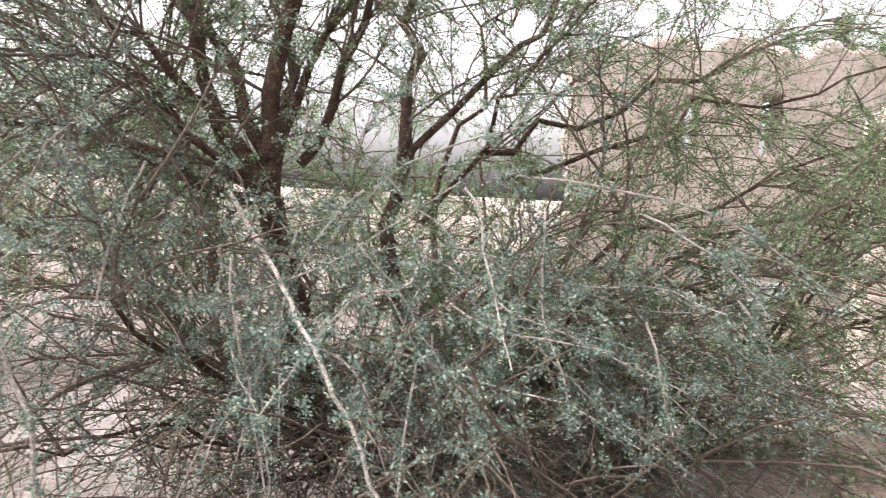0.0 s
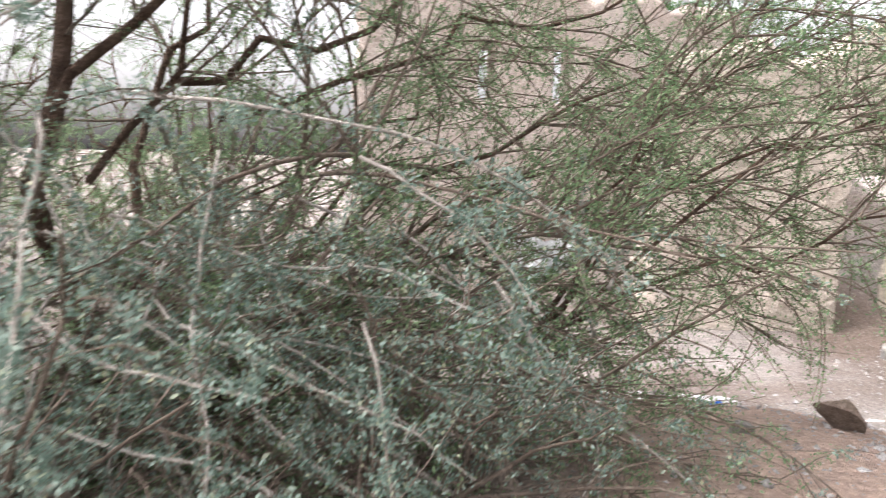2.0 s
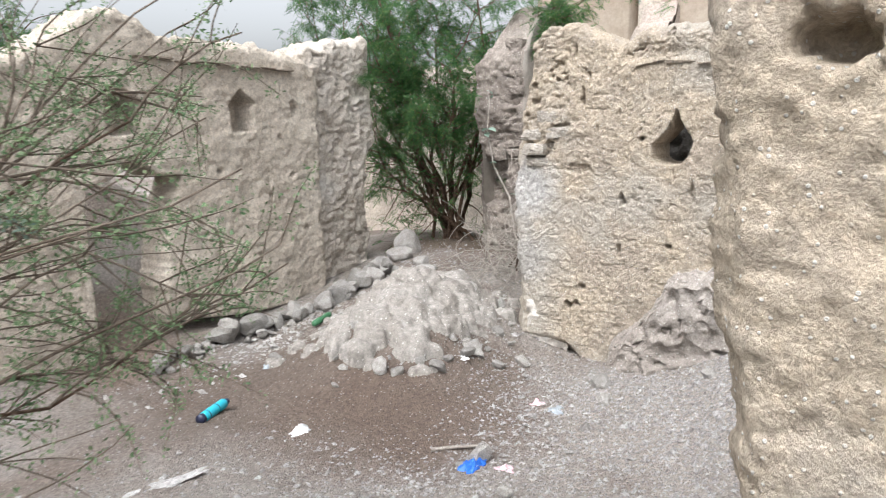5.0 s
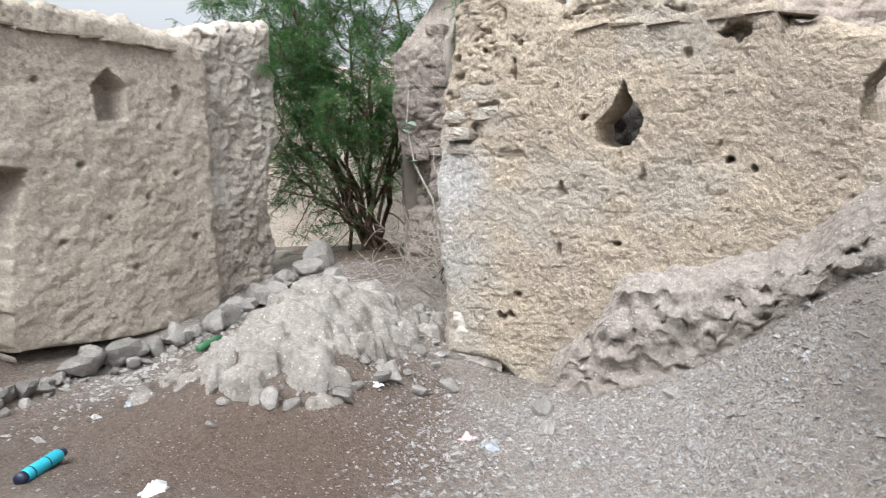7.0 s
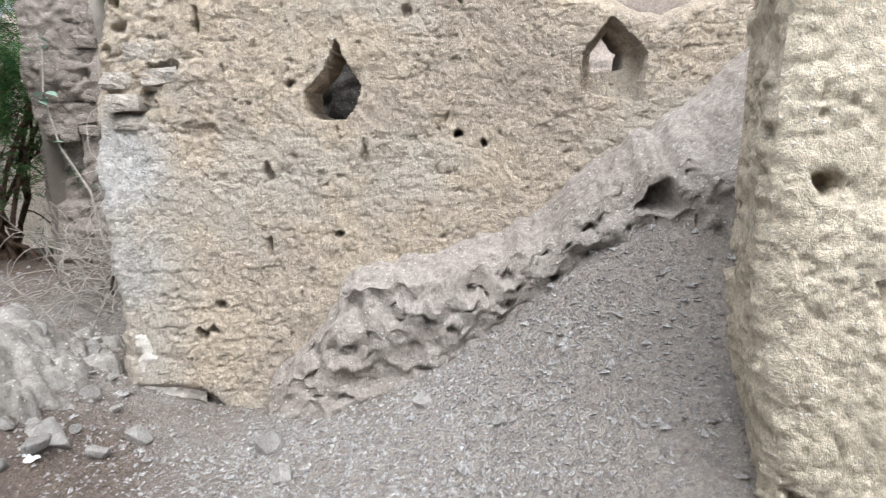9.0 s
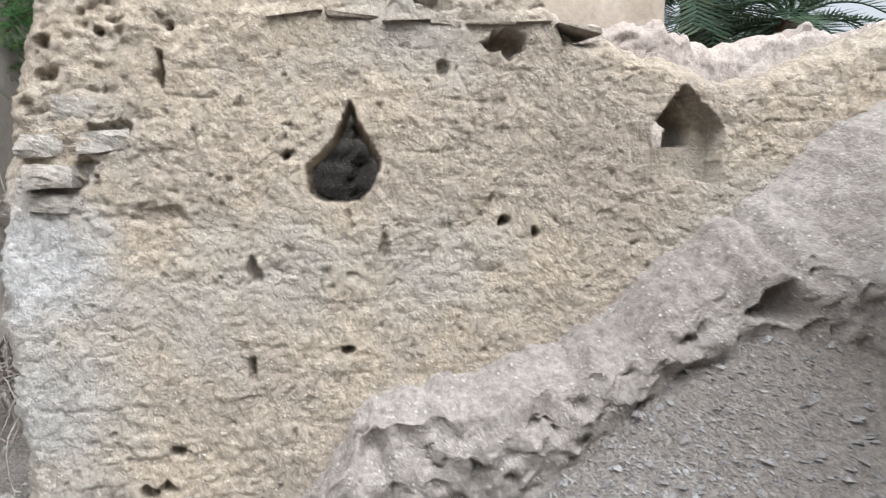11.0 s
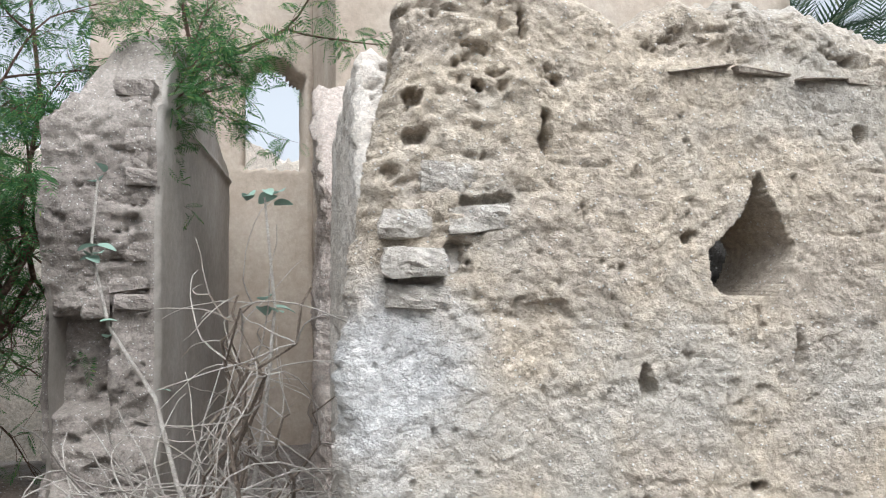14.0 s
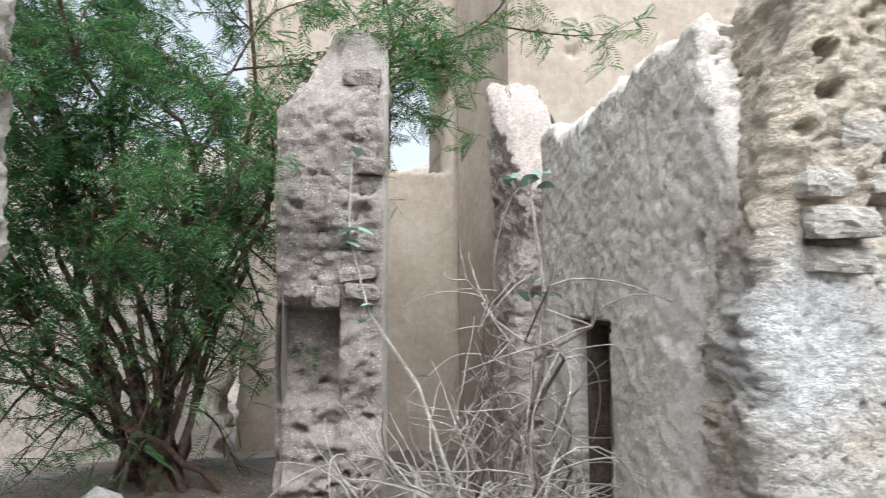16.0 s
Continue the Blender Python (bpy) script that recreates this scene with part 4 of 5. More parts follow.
def acacia():
    r = np.random.default_rng(21)
    top = tagged(new("acacia_bush"), "thorny acacia bush with small grey-green leaves", "bush")
    base = np.array([-0.35, 2.25, 0.1])
    top.location = (0, 0, 0)
    fork = np.array([-0.47, 1.9, 1.17])
    trunk = [(wander(r, base, fork, 0.08, 9), 0.06, 0.045), (wander(r, base + [0.3, 0.3, 0], (-0.1, 2.3, 1.2), 0.1, 9), 0.036, 0.028)]
    limbs = []
    out = np.array([1.3, 2.4, 0.62])
    for start, end, rad in ((base, (0.95, 2.2, 0.75), 0.012), (base, (1.1, 2.4, 0.95), 0.012), (base, (0.7, 1.9, 1.2), 0.012), (base, (1.25, 2.15, 0.6), 0.012),
                            (base, (0.9, 1.6, 0.5), 0.014), (base, (1.15, 1.95, 0.55), 0.014), (base, (0.6, 1.35, 0.45), 0.012), (base, (0.2, 1.25, 0.6), 0.012),
                            (base, (-0.9, 1.3, 0.5), 0.012), (base, (1.0, 2.1, 0.35), 0.012), (out, (2.6, 2.35, 1.5), 0.016), (out, (2.75, 2.1, 1.1), 0.014), (out, (2.5, 2.7, 1.95), 0.016), 
                            (out, (2.9, 2.3, 1.7), 0.014), (out, (2.3, 2.9, 2.2), 0.014), (out, (1.9, 2.1, 1.7), 0.012), (base + [0.3, 0.2, 0.1], out, 0.026),
                            (base, (-2.3, 3.0, 2.2), 0.024), (base, (-1.8, 3.4, 1.5), 0.02), (fork, (-0.8, 3.3, 2.8), 0.022), (base, (0.3, 3.7, 2.2), 0.02), (base, (1.0, 3.9, 2.3), 0.02),
                            (base, (-2.5, 2.6, 0.9), 0.02), (base, (-0.9, 3.2, 1.2), 0.018), (fork, (-1.5, 1.7, 2.1), 0.02), (fork, (-0.2, 2.6, 2.5), 0.02), (base, (0.7, 3.2, 1.4), 0.02), (fork, (-1.0, 1.5, 1.6), 0.016),
                            (fork, (-0.36, 2.0, 2.7), 0.036), (fork, (-1.15, 2.15, 2.3), 0.03), (fork, (-1.6, 1.9, 1.45), 0.024), ((-0.1, 2.3, 1.2), (0.3, 2.9, 2.7), 0.03),
                            ((-0.1, 2.3, 1.2), (1.0, 2.9, 2.6), 0.03), ((0.2, 2.5, 1.4), (1.7, 3.0, 2.1), 0.024), (base + [0.3, 0.3, 0.2], (1.95, 2.75, 1.55), 0.026),
                            (base + [0.3, 0.2, 0.2], (2.0, 2.55, 1.15), 0.022), (base, (0.6, 1.7, 0.95), 0.022), (base, (-0.7, 1.35, 0.9), 0.022),
                            (base, (-1.7, 2.2, 1.0), 0.022), ((-0.47, 1.9, 1.3), (-1.7, 2.8, 2.7), 0.026), (base + [0.3, 0.3, 0.1], (1.4, 3.5, 1.7), 0.022),
                            (base, (0.2, 1.5, 0.6), 0.018), ((0.0, 2.3, 1.1), (0.7, 2.2, 2.0), 0.02), ((0.3, 2.5, 0.5), (1.2, 2.1, 1.0), 0.018),
                            ((0.3, 2.6, 1.3), (1.9, 2.5, 1.9), 0.02), ((-0.4, 2.0, 1.3), (0.0, 1.7, 2.3), 0.02)):
        slim = 0.6 if end[0] > 0.5 else 1.0
        limbs.append((wander(r, start, end, 0.10, 12, 0.06), rad * slim, rad * slim * 0.3))
    second, twigs, leaf_at, leaf_far = [], [], [], []
    for p, ra, rb in limbs:
        main = p[-1] - p[0]
        airy, low = p[-1, 0] > 1.3 or (p[-1, 0] > 0.55 and p[-1, 2] > 1.3), p[-1, 2] < 0.75 and p[-1, 0] < 0.5
        for _ in range(13 if airy else 12 if low else 27 if p[-1, 0] < -0.1 and p[-1, 2] > 1.4 else 19):
            i = int(r.integers(2, 12))
            way = main / np.linalg.norm(main) * 0.7 + r.normal(0, 0.36 if airy else 0.5, 3) + np.array([0.15, -0.1, 0.0])
            q = sprig(r, p[i], way, r.uniform(0.45, 1.0), 8, 0.35, 0.5)
            q = q[np.cumprod(clear_of_walkway(q)).astype(bool)]
            if len(q) < 3:
                continue
            second.append((q, 0.0042 if airy else 0.006, 0.002))
            for _ in range(10 if airy else 6 if low else 11):
                j = int(r.integers(1, len(q)))
                t = sprig(r, q[j], q[j] - q[j - 1] + r.normal(0, 0.05, 3), r.uniform(0.14, 0.42), 6, 0.25, 0.6)
                if clear_of_walkway(t).all():
                    twigs.append((t, 0.0026, 0.001))
    stems = []
    for pts in (((-0.8, 0.95, 1.28), (-0.62, 0.86, 0.95), (-0.48, 0.8, 0.72), (-0.40, 0.78, 0.45)), ((-0.454, 1.51, 1.19), (-0.2, 1.2, 1.0), (-0.03, 0.95, 0.85), (0.14, 0.8, 0.6)),
                ((0.55, 1.75, 0.75), (0.95, 1.62, 0.5), (1.15, 1.6, 0.35), (1.37, 1.87, 0.44)), ((1.42, 2.1, 0.6), (1.36, 2.12, 1.0), (1.37, 2.13, 1.24)), ((1.42, 2.1, 0.85), (1.6, 2.2, 1.25))):
        c = np.array(pts, float)
        k = np.linspace(0, len(c) - 1, 16)
        line = np.stack([np.interp(k, range(len(c)), c[:, a]) for a in range(3)], -1)
        line = line + np.cumsum(r.normal(0, 0.006, line.shape), 0)
        stems.append((line, 0.0068, 0.0035))
    for _ in range(60):
        a = np.array([r.normal(-0.15, 0.4), r.uniform(1.35, 2.0), r.uniform(0.75, 1.3)])
        q = sprig(r, a, (r.normal(0.35, 0.45) + a[0] * 0.4, -0.5, -0.3 + r.normal(0, 0.22)), r.uniform(0.6, 1.2), 14, 0.55, 0.35)
        q = q[np.cumprod(clear_of_walkway(q)).astype(bool)]
        if len(q) > 3:
            stems.append((q, 0.004, 0.0015))
    thorns = []
    for q, ra, rb in stems:
        for _ in range(len(q) * 2):
            i = int(r.integers(0, len(q) - 1))
            a = q[i] + (q[i + 1] - q[i]) * r.uniform()
            d = r.normal(0, 1, 3)
            thorns.append((np.array([a, a + d / np.linalg.norm(d) * r.uniform(0.012, 0.03)]), 0.0014, 0.0003))
        for _ in range(5):
            j = int(r.integers(1, len(q)))
            t = sprig(r, q[j], r.normal(0, 1, 3), r.uniform(0.08, 0.25), 5, 0.2, 0.5)
            if clear_of_walkway(t).all():
                twigs.append((t, 0.002, 0.001))
                leaf_at.append(t[1:])
        k = r.uniform(1, len(q) - 1, len(q) * 3)
        leaf_at.append(np.stack([np.interp(k, range(len(q)), q[:, a]) for a in range(3)], -1))
    for t, ra, rb in twigs:
        close = t[0, 1] < 1.75
        k = r.uniform(0.5, len(t) - 1, 6 if close else 9)
        pts = np.stack([np.interp(k, range(len(t)), t[:, a]) for a in range(3)], -1)
        (leaf_at if close else leaf_far).append(pts)
    near, far = np.concatenate(leaf_at), np.concatenate(leaf_far)
    near = near[(near[:, 2] > 0.6) | (r.uniform(0, 1, len(near)) < 0.4)]
    near = np.repeat(near, 12, 0) + r.normal(0, 0.008, (len(near) * 12, 3))
    far = np.repeat(far, 7, 0) + r.normal(0, 0.011, (len(far) * 7, 3))
    low = np.concatenate([p for p, _, _ in limbs if p[-1, 2] < 1.3 and p[-1, 0] < 1.0])
    dry = []
    for _ in range(1500):
        a = low[int(r.integers(0, len(low)))] + r.normal(0, 0.2, 3)
        a[2] = abs(a[2] - 0.2) * 0.75 + 0.2
        q = sprig(r, a, r.normal(0, 1, 3) + [0, -0.2, 0], r.uniform(0.2, 0.6), 6, 0.2, 0.9)
        if clear_of_walkway(q).all():
            dry.append((q, 0.003, 0.0012))
    part("trunk", tube_mesh("trunk", trunk, 9), bark, top, "dark reddish brown trunk")
    for l in limbs:
        part("limb", tube_mesh("limb", [l], 7), bark, top)
    second.sort(key=lambda b: b[0][0, 1])
    for b in second[:280]:
        part("branch", tube_mesh("branch", [b], 5), twig_mat, top)
    tagged(part("branchwork", tube_mesh("branchwork", second[280:], 5), twig_mat, top), kind="stuff")
    tagged(part("twigwork", tube_mesh("twigwork", twigs + dry, 3), twig_mat, top), kind="stuff")
    for s in stems[:7]:
        part("thorny_stem", tube_mesh("thorny_stem", [s], 6), twig_pale, top, "pale grey thorny stem")
    for s in stems[7:]:
        part("fine_stem", tube_mesh("fine_stem", [s], 5), twig_pale, top)
    tagged(part("thornwork", tube_mesh("thornwork", thorns, 3), twig_pale, top), kind="stuff")
    v, f = leaf_quads(r, near, 0.0105, 0.5)
    tagged(part("leaves", mesh_of("leaves", v, f, False), bush_leaf, top, "small grey-green leaflets"), kind="stuff")
    v, f = leaf_quads(r, far, 0.013, 0.42)
    tagged(part("crown_leaves", mesh_of("crown_leaves", v, f, False), bush_far, top, "fine olive green leaflets"), kind="stuff")
    return top


acacia()


# ---- the green tree in the gap ----
def frond_points(pairs=9):
    v, f = [], []
    for k in range(pairs):
        x = 0.1 + 0.9 * k / pairs
        w = 0.30 * math.sin(math.pi * (0.2 + 0.75 * k / pairs))
        for sgn in (-1, 1):
            i = len(v)
            v += [(x, 0, 0), (x + 0.08, sgn * w * 0.5, 0.02), (x + 0.12, sgn * w, -0.02), (x + 0.03, sgn * w * 0.5, 0.0)]
            f.append((i, i + 1, i + 2, i + 3))
    return np.array(v), np.array(f)


def fronds(r, at, way, size):
    v0, f0 = frond_points()
    n = len(at)
    x = way / (np.linalg.norm(way, axis=1, keepdims=True) + 1e-9)
    y = np.cross(np.array([0, 0, 1.0]) + r.normal(0, 0.5, (n, 3)), x)
    y /= np.linalg.norm(y, axis=1, keepdims=True) + 1e-9
    z = np.cross(x, y)
    s = (size * r.uniform(0.6, 1.3, n))[:, None, None]
    v = at[:, None] + s * (v0[None, :, :1] * x[:, None] + v0[None, :, 1:2] * y[:, None] + v0[None, :, 2:] * z[:, None])
    v[..., 2] -= (v0[:, 0] ** 2)[None] * s[..., 0] * 0.25
    f = (f0[None] + (np.arange(n) * len(v0))[:, None, None]).reshape(-1, 4)
    return v.reshape(-1, 3), f


def green_tree(name, base, tips, seed, label, leaf_n=7, size=0.15, leaf=None, category="tree", spread=0.2):
    r = np.random.default_rng(seed)
    top = tagged(new(name), label, category)
    base = np.array(base, float)
    stems, subs, twigs, at, way = [], [], [], [], []
    for t in tips:
        p = wander(r, base + r.normal(0, spread, 3) * [1, 1, 0], t, 0.09, 12, 0.05)
        stems.append((p, 0.026, 0.008))
        for _ in range(12):
            i = int(r.integers(4, 12))
            d = (p[min(i + 1, 11)] - p[i - 1]) * 0.8
            q = sprig(r, p[i], d / (np.linalg.norm(d) + 1e-9) + r.normal(0, 0.7, 3), r.uniform(0.4, 0.95), 8, 0.25, 0.5)
            subs.append((q, 0.009, 0.003))
            for _ in range(8):
                j = int(r.integers(2, 8))
                tw = sprig(r, q[j], q[j] - q[j - 1] + r.normal(0, 0.07, 3), r.uniform(0.15, 0.4), 5, 0.5, 0.5)
                twigs.append((tw, 0.003, 0.0012))
                for _ in range(leaf_n if t[2] > 2.3 else leaf_n // 3):
                    k = int(r.integers(1, 5))
                    at.append(tw[k] + (tw[k] - tw[k - 1]) * r.uniform(-0.5, 0.3))
                    w = r.normal(0, 1, 3)
                    way.append(w * [1, 1, 0.5] + [0, 0, -0.35])
    for s in stems:
        part("stem", tube_mesh("stem", [s], 7), bark, top, "dark slender stem")
    for q in subs:
        part("branch", tube_mesh("branch", [q], 5), bark, top)
    tagged(part("twigwork", tube_mesh("twigwork", twigs, 3), bark, top), kind="stuff")
    v, f = fronds(r, np.array(at), np.array(way), size)
    tagged(part("leaves", mesh_of("leaves", v, f, False), leaf or tree_leaf, top, "feathery green leaves"), kind="stuff")
    return top


green_tree("green_tree", (10.35, 5.0, 0.0), [(10.1, 5.3, 3.4), (10.4, 4.6, 3.9), (10.0, 4.6, 2.6), (10.8, 5.6, 3.6), (10.3, 6.0, 2.9), (10.9, 4.7, 2.4), (9.9, 5.5, 2.2),
                                             (10.6, 6.6, 3.6), (9.9, 6.1, 3.5), (10.3, 3.6, 3.3), (10.2, 2.9, 3.15), (9.9, 5.0, 1.5), (10.7, 5.9, 1.6), (10.4, 6.9, 2.6), (10.0, 4.9, 0.9), (10.6, 4.7, 1.1), (9.6, 5.9, 2.9), (9.5, 5.5, 3.4), (9.8, 5.7, 0.9), (10.0, 6.0, 1.6), (10.3, 6.2, 1.0)], 33,
           "slender many-stemmed green tree growing in the wall gap", 8)
green_tree("far_tree", (6.5, 13.0, -0.2), [(6.0, 13, 4.6), (7.2, 13, 4.8), (5.2, 13.2, 4.2), (6.6, 12.6, 3.8)], 35, "green tree behind the ruined walls", 6, 0.22)
green_tree("far_tree", (7.5, 11.6, -0.2), [(7.4, 11.5, 3.9), (6.4, 11.4, 3.5), (8.4, 11.8, 3.8), (5.6, 11.6, 3.4), (9.2, 12.0, 3.4), (7.0, 11.2, 2.8)], 34, "green tree behind the ruined walls", 6, 0.22)
green_tree("far_tree", (14.5, 9.5, -0.2), [(14.5, 9.5, 4.6), (13.6, 9.8, 4.0), (15.2, 9.2, 4.4), (14.0, 9.0, 3.2)], 36, "green tree behind the ruined walls", 6, 0.22)

for bx, by, sd in ((-2.6, 6.2, 37), (-0.4, 6.8, 38), (-4.5, 5.0, 39), (-1.6, 9.5, 40)):
    green_tree("far_bush", (bx, by, -0.3), [(bx - 1, by, 1.5), (bx + 0.9, by + 0.3, 1.7), (bx, by - 0.4, 1.2), (bx - 0.3, by, 2.2), (bx + 0.5, by, 0.9), (bx - 1.2, by, 0.7)], sd,
               "grey-green acacia bush behind the first", 6, 0.14, bush_far, "bush", 0.35)


# ---- date palm ----
def palm(base, crown, seed, label):
    r = np.random.default_rng(seed)
    top = tagged(new("date_palm"), label, "palm")
    trunk = wander(r, base, crown, 0.03, 10)
    part("trunk", tube_mesh("trunk", [(trunk, 0.2, 0.17)], 12), bark, top)
    for k in range(44):
        a, e = r.uniform(0, 6.28), r.uniform(-0.3, 1.3)
        way = np.array([math.cos(a) * math.cos(e), math.sin(a) * math.cos(e), math.sin(e)])
        q = sprig(r, trunk[-1] + way * 0.1, way, r.uniform(1.3, 1.9), 14, 1.1, 0.1)
        v, f = tubes([(q, 0.016, 0.004)], 4)
        vs, fs = [v], [f]
        n = len(v)
        for i in range(2, 13):
            for h in (0.0, 0.5):
                c = q[i] + (q[min(i + 1, 13)] - q[i]) * h
                d = q[min(i + 1, 13)] - q[i - 1]
                d /= np.linalg.norm(d)
                s = np.cross(d, [0, 0, 1])
                s /= np.linalg.norm(s) + 1e-9
                for sg in (-1, 1):
                    tip = c + (s * sg * 0.8 + d * 0.75 + [0, 0, 0.15]) * 0.36 * r.uniform(0.8, 1.1)
                    wd = d * 0.016
                    vs.append(np.array([c - wd, c + wd, (c + tip) / 2 + wd, tip, (c + tip) / 2 - wd]))
                    fs.append(np.array([[n, n + 1, n + 2, n + 4], [n + 4, n + 2, n + 3, n + 3]])[:1])
                    fs.append(np.array([[n + 4, n + 2, n + 3]]))
                    n += 5
        quads = np.concatenate([x for x in fs if x.shape[1] == 4])
        tris = np.concatenate([x for x in fs if x.shape[1] == 3])
        part("frond", mesh_of("frond", np.concatenate(vs), [quads, tris], False), palm_leaf, top)
    return top


palm((12.4, -3.7, -0.4), (12.2, -3.6, 3.9), 41, "grey-green date palm behind the ruined wall")
palm((11.6, -4.6, -0.4), (11.5, -4.5, 3.3), 43, "low grey-green date palm behind the ruined wall")
palm((13.8, -5.2, -0.4), (13.8, -5.0, 4.0), 42, "grey-green date palm with long arching fronds")


# ---- dry shrub at the passage ----
def dry_shrub():
    r = np.random.default_rng(52)
    top = tagged(new("dry_shrub"), "leafless tangled pale grey shrub in the passage", "shrub")
    base = np.array([8.95, 3.2, -0.2])
    main, fine = [], []
    for _ in range(13):
        a = base + r.normal(0, 0.16, 3) * [1, 1, 0]
        tip = base + np.array([r.normal(0.1, 0.4), r.normal(0.05, 0.36), r.uniform(0.4, 1.5)])
        p = wander(r, a, tip, 0.16, 9, 0.12)
        main.append((p, 0.013, 0.005))
        for _ in range(8):
            i = int(r.integers(2, 9))
            q = sprig(r, p[i], r.normal(0, 1, 3) + [-0.2, 0.2, 0.3], r.uniform(0.25, 0.75), 9, 0.6, 1.6)
            fine.append((q, 0.0045, 0.0018))
    for _ in range(130):
        a = np.array([r.normal(8.75, 0.35), r.normal(3.4, 0.28), r.uniform(-0.1, 0.35)])
        fine.append((sprig(r, a, r.normal(0, 1, 3) + [-0.3, 0.4, 0.6], r.uniform(0.4, 1.0), 10, 0.9, 1.5), 0.0055, 0.0022))
    for s in main:
        part("stem", tube_mesh("stem", [s], 6), twig_mat, top)
    for s in fine:
        part("twig", tube_mesh("twig", [s], 5), twig_pale, top)
    return top


dry_shrub()


def milkweed():
    r = np.random.default_rng(55)
    top = tagged(new("milkweed"), "straggling pale milkweed with broad blue-green leaves", "plant")
    stem = [np.array([[8.75, 3.3, -0.1], [8.85, 3.5, 0.35], [9.0, 3.62, 0.75], [9.1, 3.85, 1.1], [9.15, 3.95, 1.5], [9.2, 3.93, 1.9]]),
            np.array([[8.9, 3.2, 0.0], [8.8, 3.1, 0.6], [8.75, 3.05, 1.2], [8.8, 3.1, 1.75]])]
    part("stem", tube_mesh("stem", [(p, 0.014, 0.006) for p in stem], 6), twig_pale, top)
    m = foliage("milkweed_leaves", [(0, (0.16, 0.25, 0.20)), (1, (0.25, 0.34, 0.28))], 0.55, 0.2)
    for k in range(22):
        p = stem[k % 2]
        j = int(r.integers(2, len(p)))
        c = p[j] + r.normal(0, 0.03, 3)
        n = 6
        s, t = np.meshgrid(np.linspace(0, 1, n), np.linspace(-1, 1, 5), indexing="ij")
        w = 0.42 * np.sin(np.pi * (0.12 + 0.84 * s)) ** 0.8
        v = np.stack([s, t * w, 0.25 * np.abs(t) * w - 0.3 * s * s], -1) * r.uniform(0.06, 0.11)
        rot = np.array(Euler((r.uniform(-0.6, 0.6), r.uniform(-0.6, 0.4), r.uniform(0, 6.28))).to_matrix())
        part("leaf", mesh_of("leaf", v.reshape(-1, 3) @ rot.T + c, grid_faces(n, 5)), m, top)


milkweed()

# ---- litter ----
rng = np.random.default_rng(61)
cyan = plain("cyan_plastic", (0.03, 0.42, 0.55), 0.35)
black = plain("black_plastic", (0.015, 0.02, 0.05), 0.4)
green = plain("green_plastic", (0.03, 0.42, 0.10), 0.25)
dark_green = plain("dark_green_plastic", (0.05, 0.17, 0.08), 0.4)
white = plain("white_film", (0.75, 0.76, 0.78), 0.45)
blue = plain("blue_film", (0.02, 0.13, 0.55), 0.4)
pink = plain("pink_film", (0.68, 0.45, 0.50), 0.5)
grey_film = plain("grey_film", (0.30, 0.33, 0.36), 0.4)
powder = surface("white_lime", [(0.3, (0.42, 0.40, 0.39)), (0.6, (0.56, 0.55, 0.55))], patch=8)


def lay(ob, x, y, up=0.0, turn=0.0, tilt=0.0):
    ob.matrix_basis = pose(x, y, z_at(x, y) + up, 0, tilt, turn)
    return ob


can = lay(tagged(new("spray_bottle"), "cyan plastic bottle with dark ends lying on dirt", "bottle"), 4.99, 4.26, 0.035, 12)
part("body", lathe("body", [(-0.13, 0.0), (-0.13, 0.03), (-0.12, 0.036), (-0.02, 0.037), (0.0, 0.033), (0.02, 0.037), (0.12, 0.036), (0.13, 0.03), (0.13, 0)]), cyan, can)
part("cap", lathe("cap", [(0.131, 0), (0.131, 0.024), (0.165, 0.024), (0.17, 0.018), (0.17, 0)]), black, can, "dark blue cap")
part("base", lathe("base", [(-0.165, 0), (-0.165, 0.034), (-0.131, 0.034), (-0.131, 0)]), black, can, "dark blue bottle base")
for k in (0, 2):
    part("print", lathe("print", [(-0.09 + 0.055 * k, 0.0372), (-0.088 + 0.055 * k, 0.0376), (-0.083 + 0.055 * k, 0.0376), (-0.081 + 0.055 * k, 0.0372)], 20), black, can)
bot = lay(tagged(new("drink_bottle"), "crushed bright green plastic bottle lying on gravel", "bottle"), 4.2, 1.5, 0.035, -28)
part("body", lathe("body", [(-0.12, 0), (-0.12, 0.028), (-0.10, 0.036), (-0.05, 0.034), (-0.03, 0.027), (0.0, 0.033), (0.05, 0.034), (0.08, 0.022), (0.10, 0.012), (0.115, 0.012), (0.115, 0)]), green, bot)
part("cap", lathe("cap", [(0.116, 0), (0.116, 0.014), (0.132, 0.014), (0.132, 0)]), black, bot)
tube = lay(tagged(new("green_tube"), "dull dark green plastic tube beside the rubble row", "tube"), 6.95, 4.78, 0.03, 10)
part("body", lathe("body", [(-0.17, 0), (-0.17, 0.028), (-0.05, 0.032), (0.02, 0.026), (0.12, 0.03), (0.17, 0.022), (0.17, 0)]), dark_green, tube)
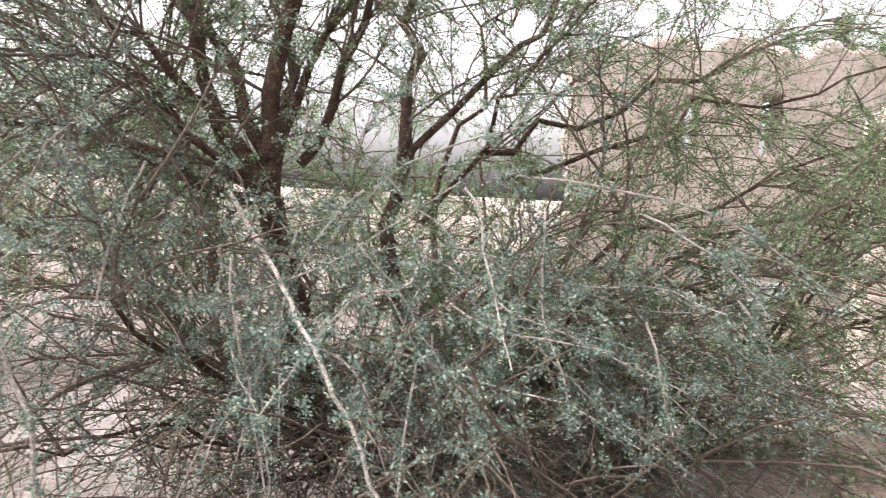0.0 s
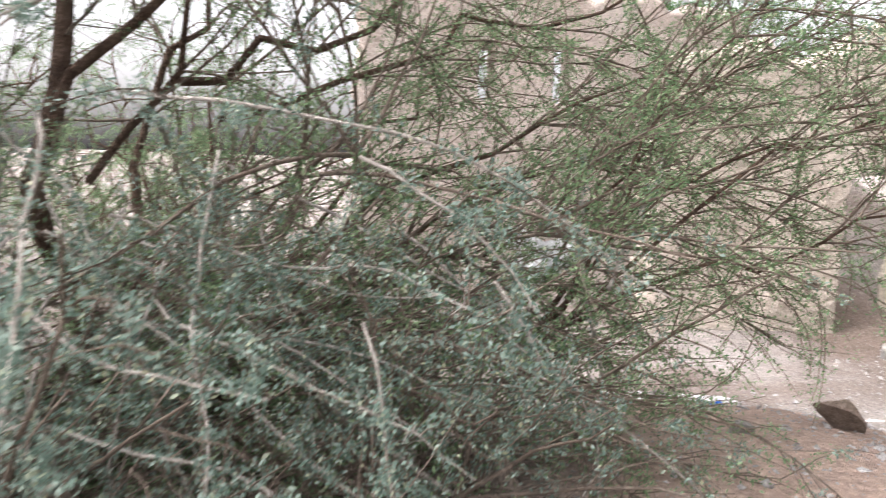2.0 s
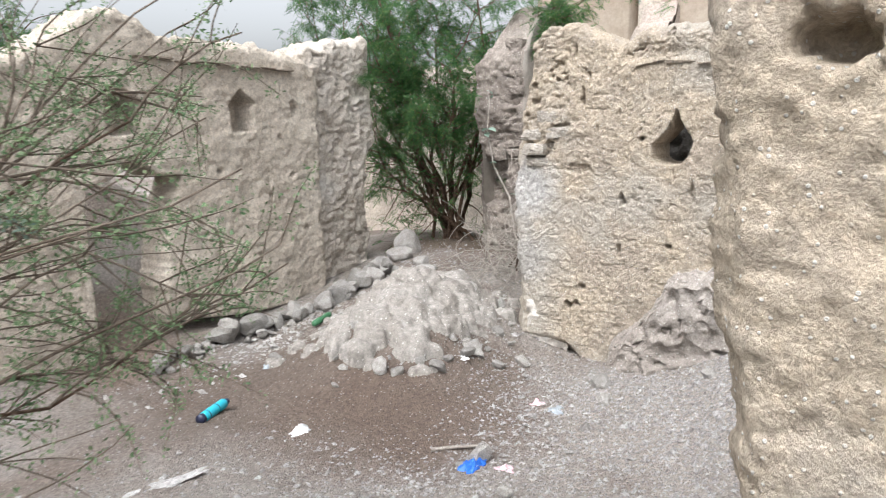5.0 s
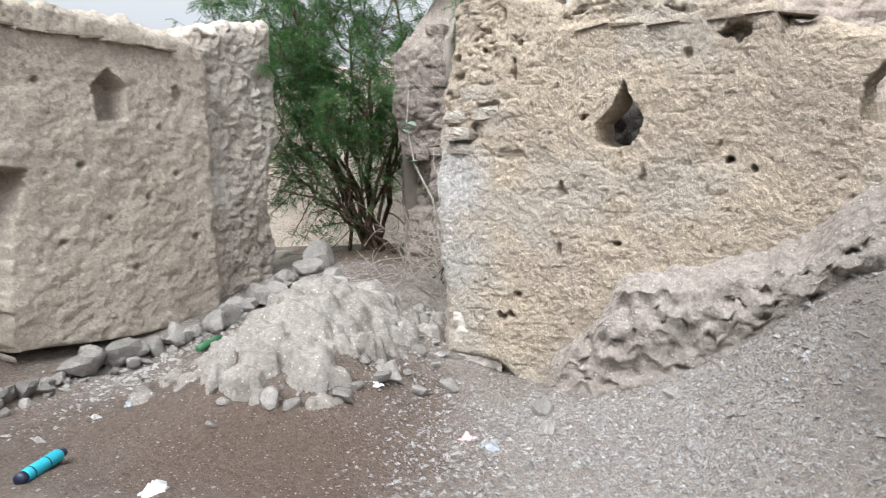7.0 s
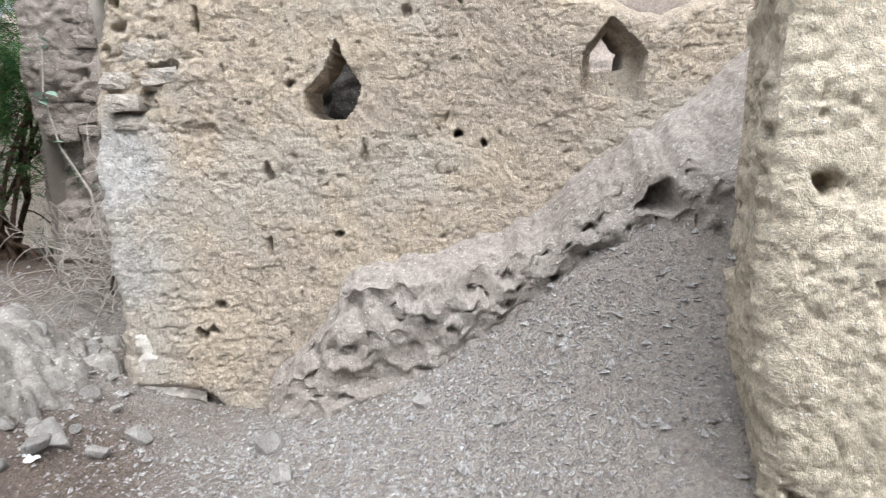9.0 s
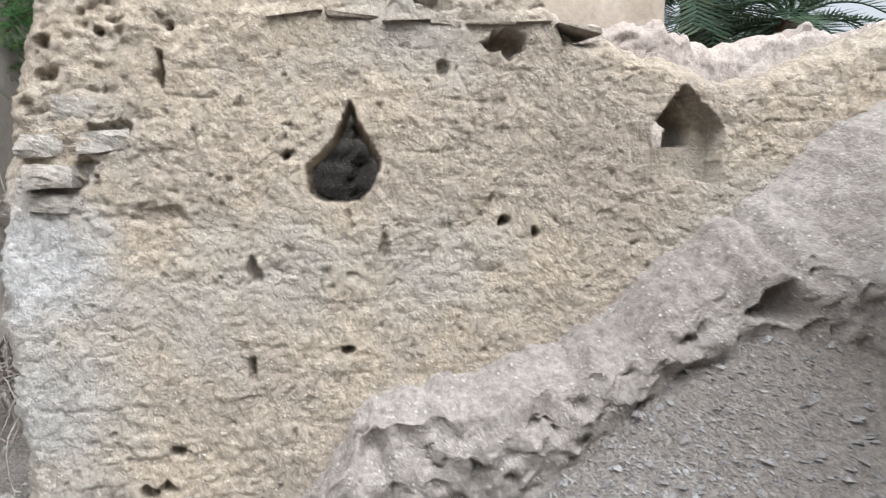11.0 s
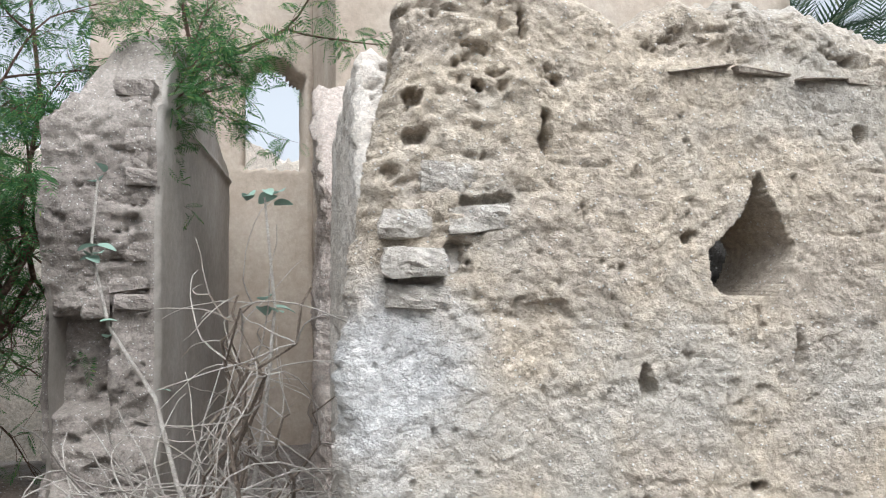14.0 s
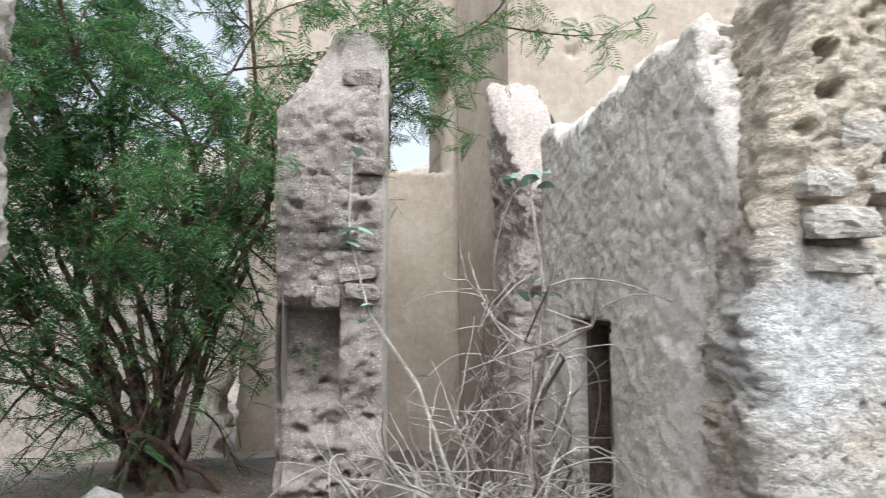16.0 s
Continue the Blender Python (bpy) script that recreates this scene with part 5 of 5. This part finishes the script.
for nm, lab, cat, mat, x, y, sx, sy, h, up in (
        ("plastic_bag", "crumpled bright blue plastic bag on the dirt", "bag", blue, 4.98, 2.28, 0.2, 0.15, 0.09, 0.0),
        ("plastic_bag", "crumpled pink and white plastic bag on gravel", "bag", pink, 6.12, 2.28, 0.17, 0.14, 0.06, 0.0),
        ("plastic_bag", "dusty grey plastic film on gravel", "bag", grey_film, 6.02, 2.12, 0.16, 0.12, 0.03, 0.0),
        ("paper_scrap", "torn white paper scrap on brown soil", "paper", white, 4.97, 3.5, 0.2, 0.12, 0.06, 0.0),
        ("paper_scrap", "small white paper scrap on brown soil", "paper", white, 6.3, 2.95, 0.1, 0.07, 0.04, 0.0),
        ("plastic_bag", "pale pink plastic scrap on gravel", "bag", pink, 5.05, 2.12, 0.18, 0.12, 0.04, 0.0),
        ("paper_scrap", "grey foil scrap near the rubble row", "paper", grey_film, 5.9, 4.55, 0.18, 0.1, 0.05, 0.0),
        ("plastic_scrap", "small blue plastic scrap on the mound", "scrap", blue, 2.2, 2.72, 0.06, 0.05, 0.04, 0.0),
        ("paper_scrap", "small white paper scrap under the bush", "paper", white, 1.45, 1.75, 0.06, 0.05, 0.04, 0.0)):
    ob = lay(tagged(new(nm, crumple(nm, rng, sx, sy, h)), lab, cat), x, y, up - 0.004, rng.uniform(0, 360))
    ob.data.materials.append(mat)
hang = tagged(new("plastic_bag", crumple("plastic_bag", rng, 0.24, 0.2, 0.1, 34)), "white plastic bag caught in the acacia twigs", "bag")
hang.data.materials.append(white)
hang.matrix_basis = pose(1.36, 2.5, 0.88, 65, 0, -10)
ob = tagged(new("lime_patch", crumple("lime_patch", rng, 0.6, 0.16, 0.02, 40)), "spilled white lime powder on the soil", "powder", "", "stuff")
ob.data.materials.append(powder)
lay(ob, 3.98, 3.66, -0.008, -12)
ob = tagged(new("lime_patch", crumple("lime_patch", rng, 0.8, 0.3, 0.02, 40)), "spilled white lime powder on the soil", "powder", "", "stuff")
ob.data.materials.append(powder)
lay(ob, 2.75, 4.0, -0.01, -20)
ob = tagged(part("stick", tube_mesh("stick", [(np.array([[-0.14, 0, 0.012], [0, 0.012, 0.02], [0.14, 0, 0.03]]), 0.014, 0.009)], 7), twig_pale), "bleached pale stick lying on the dirt", "stick")
lay(ob, 5.16, 2.48, 0, -62)
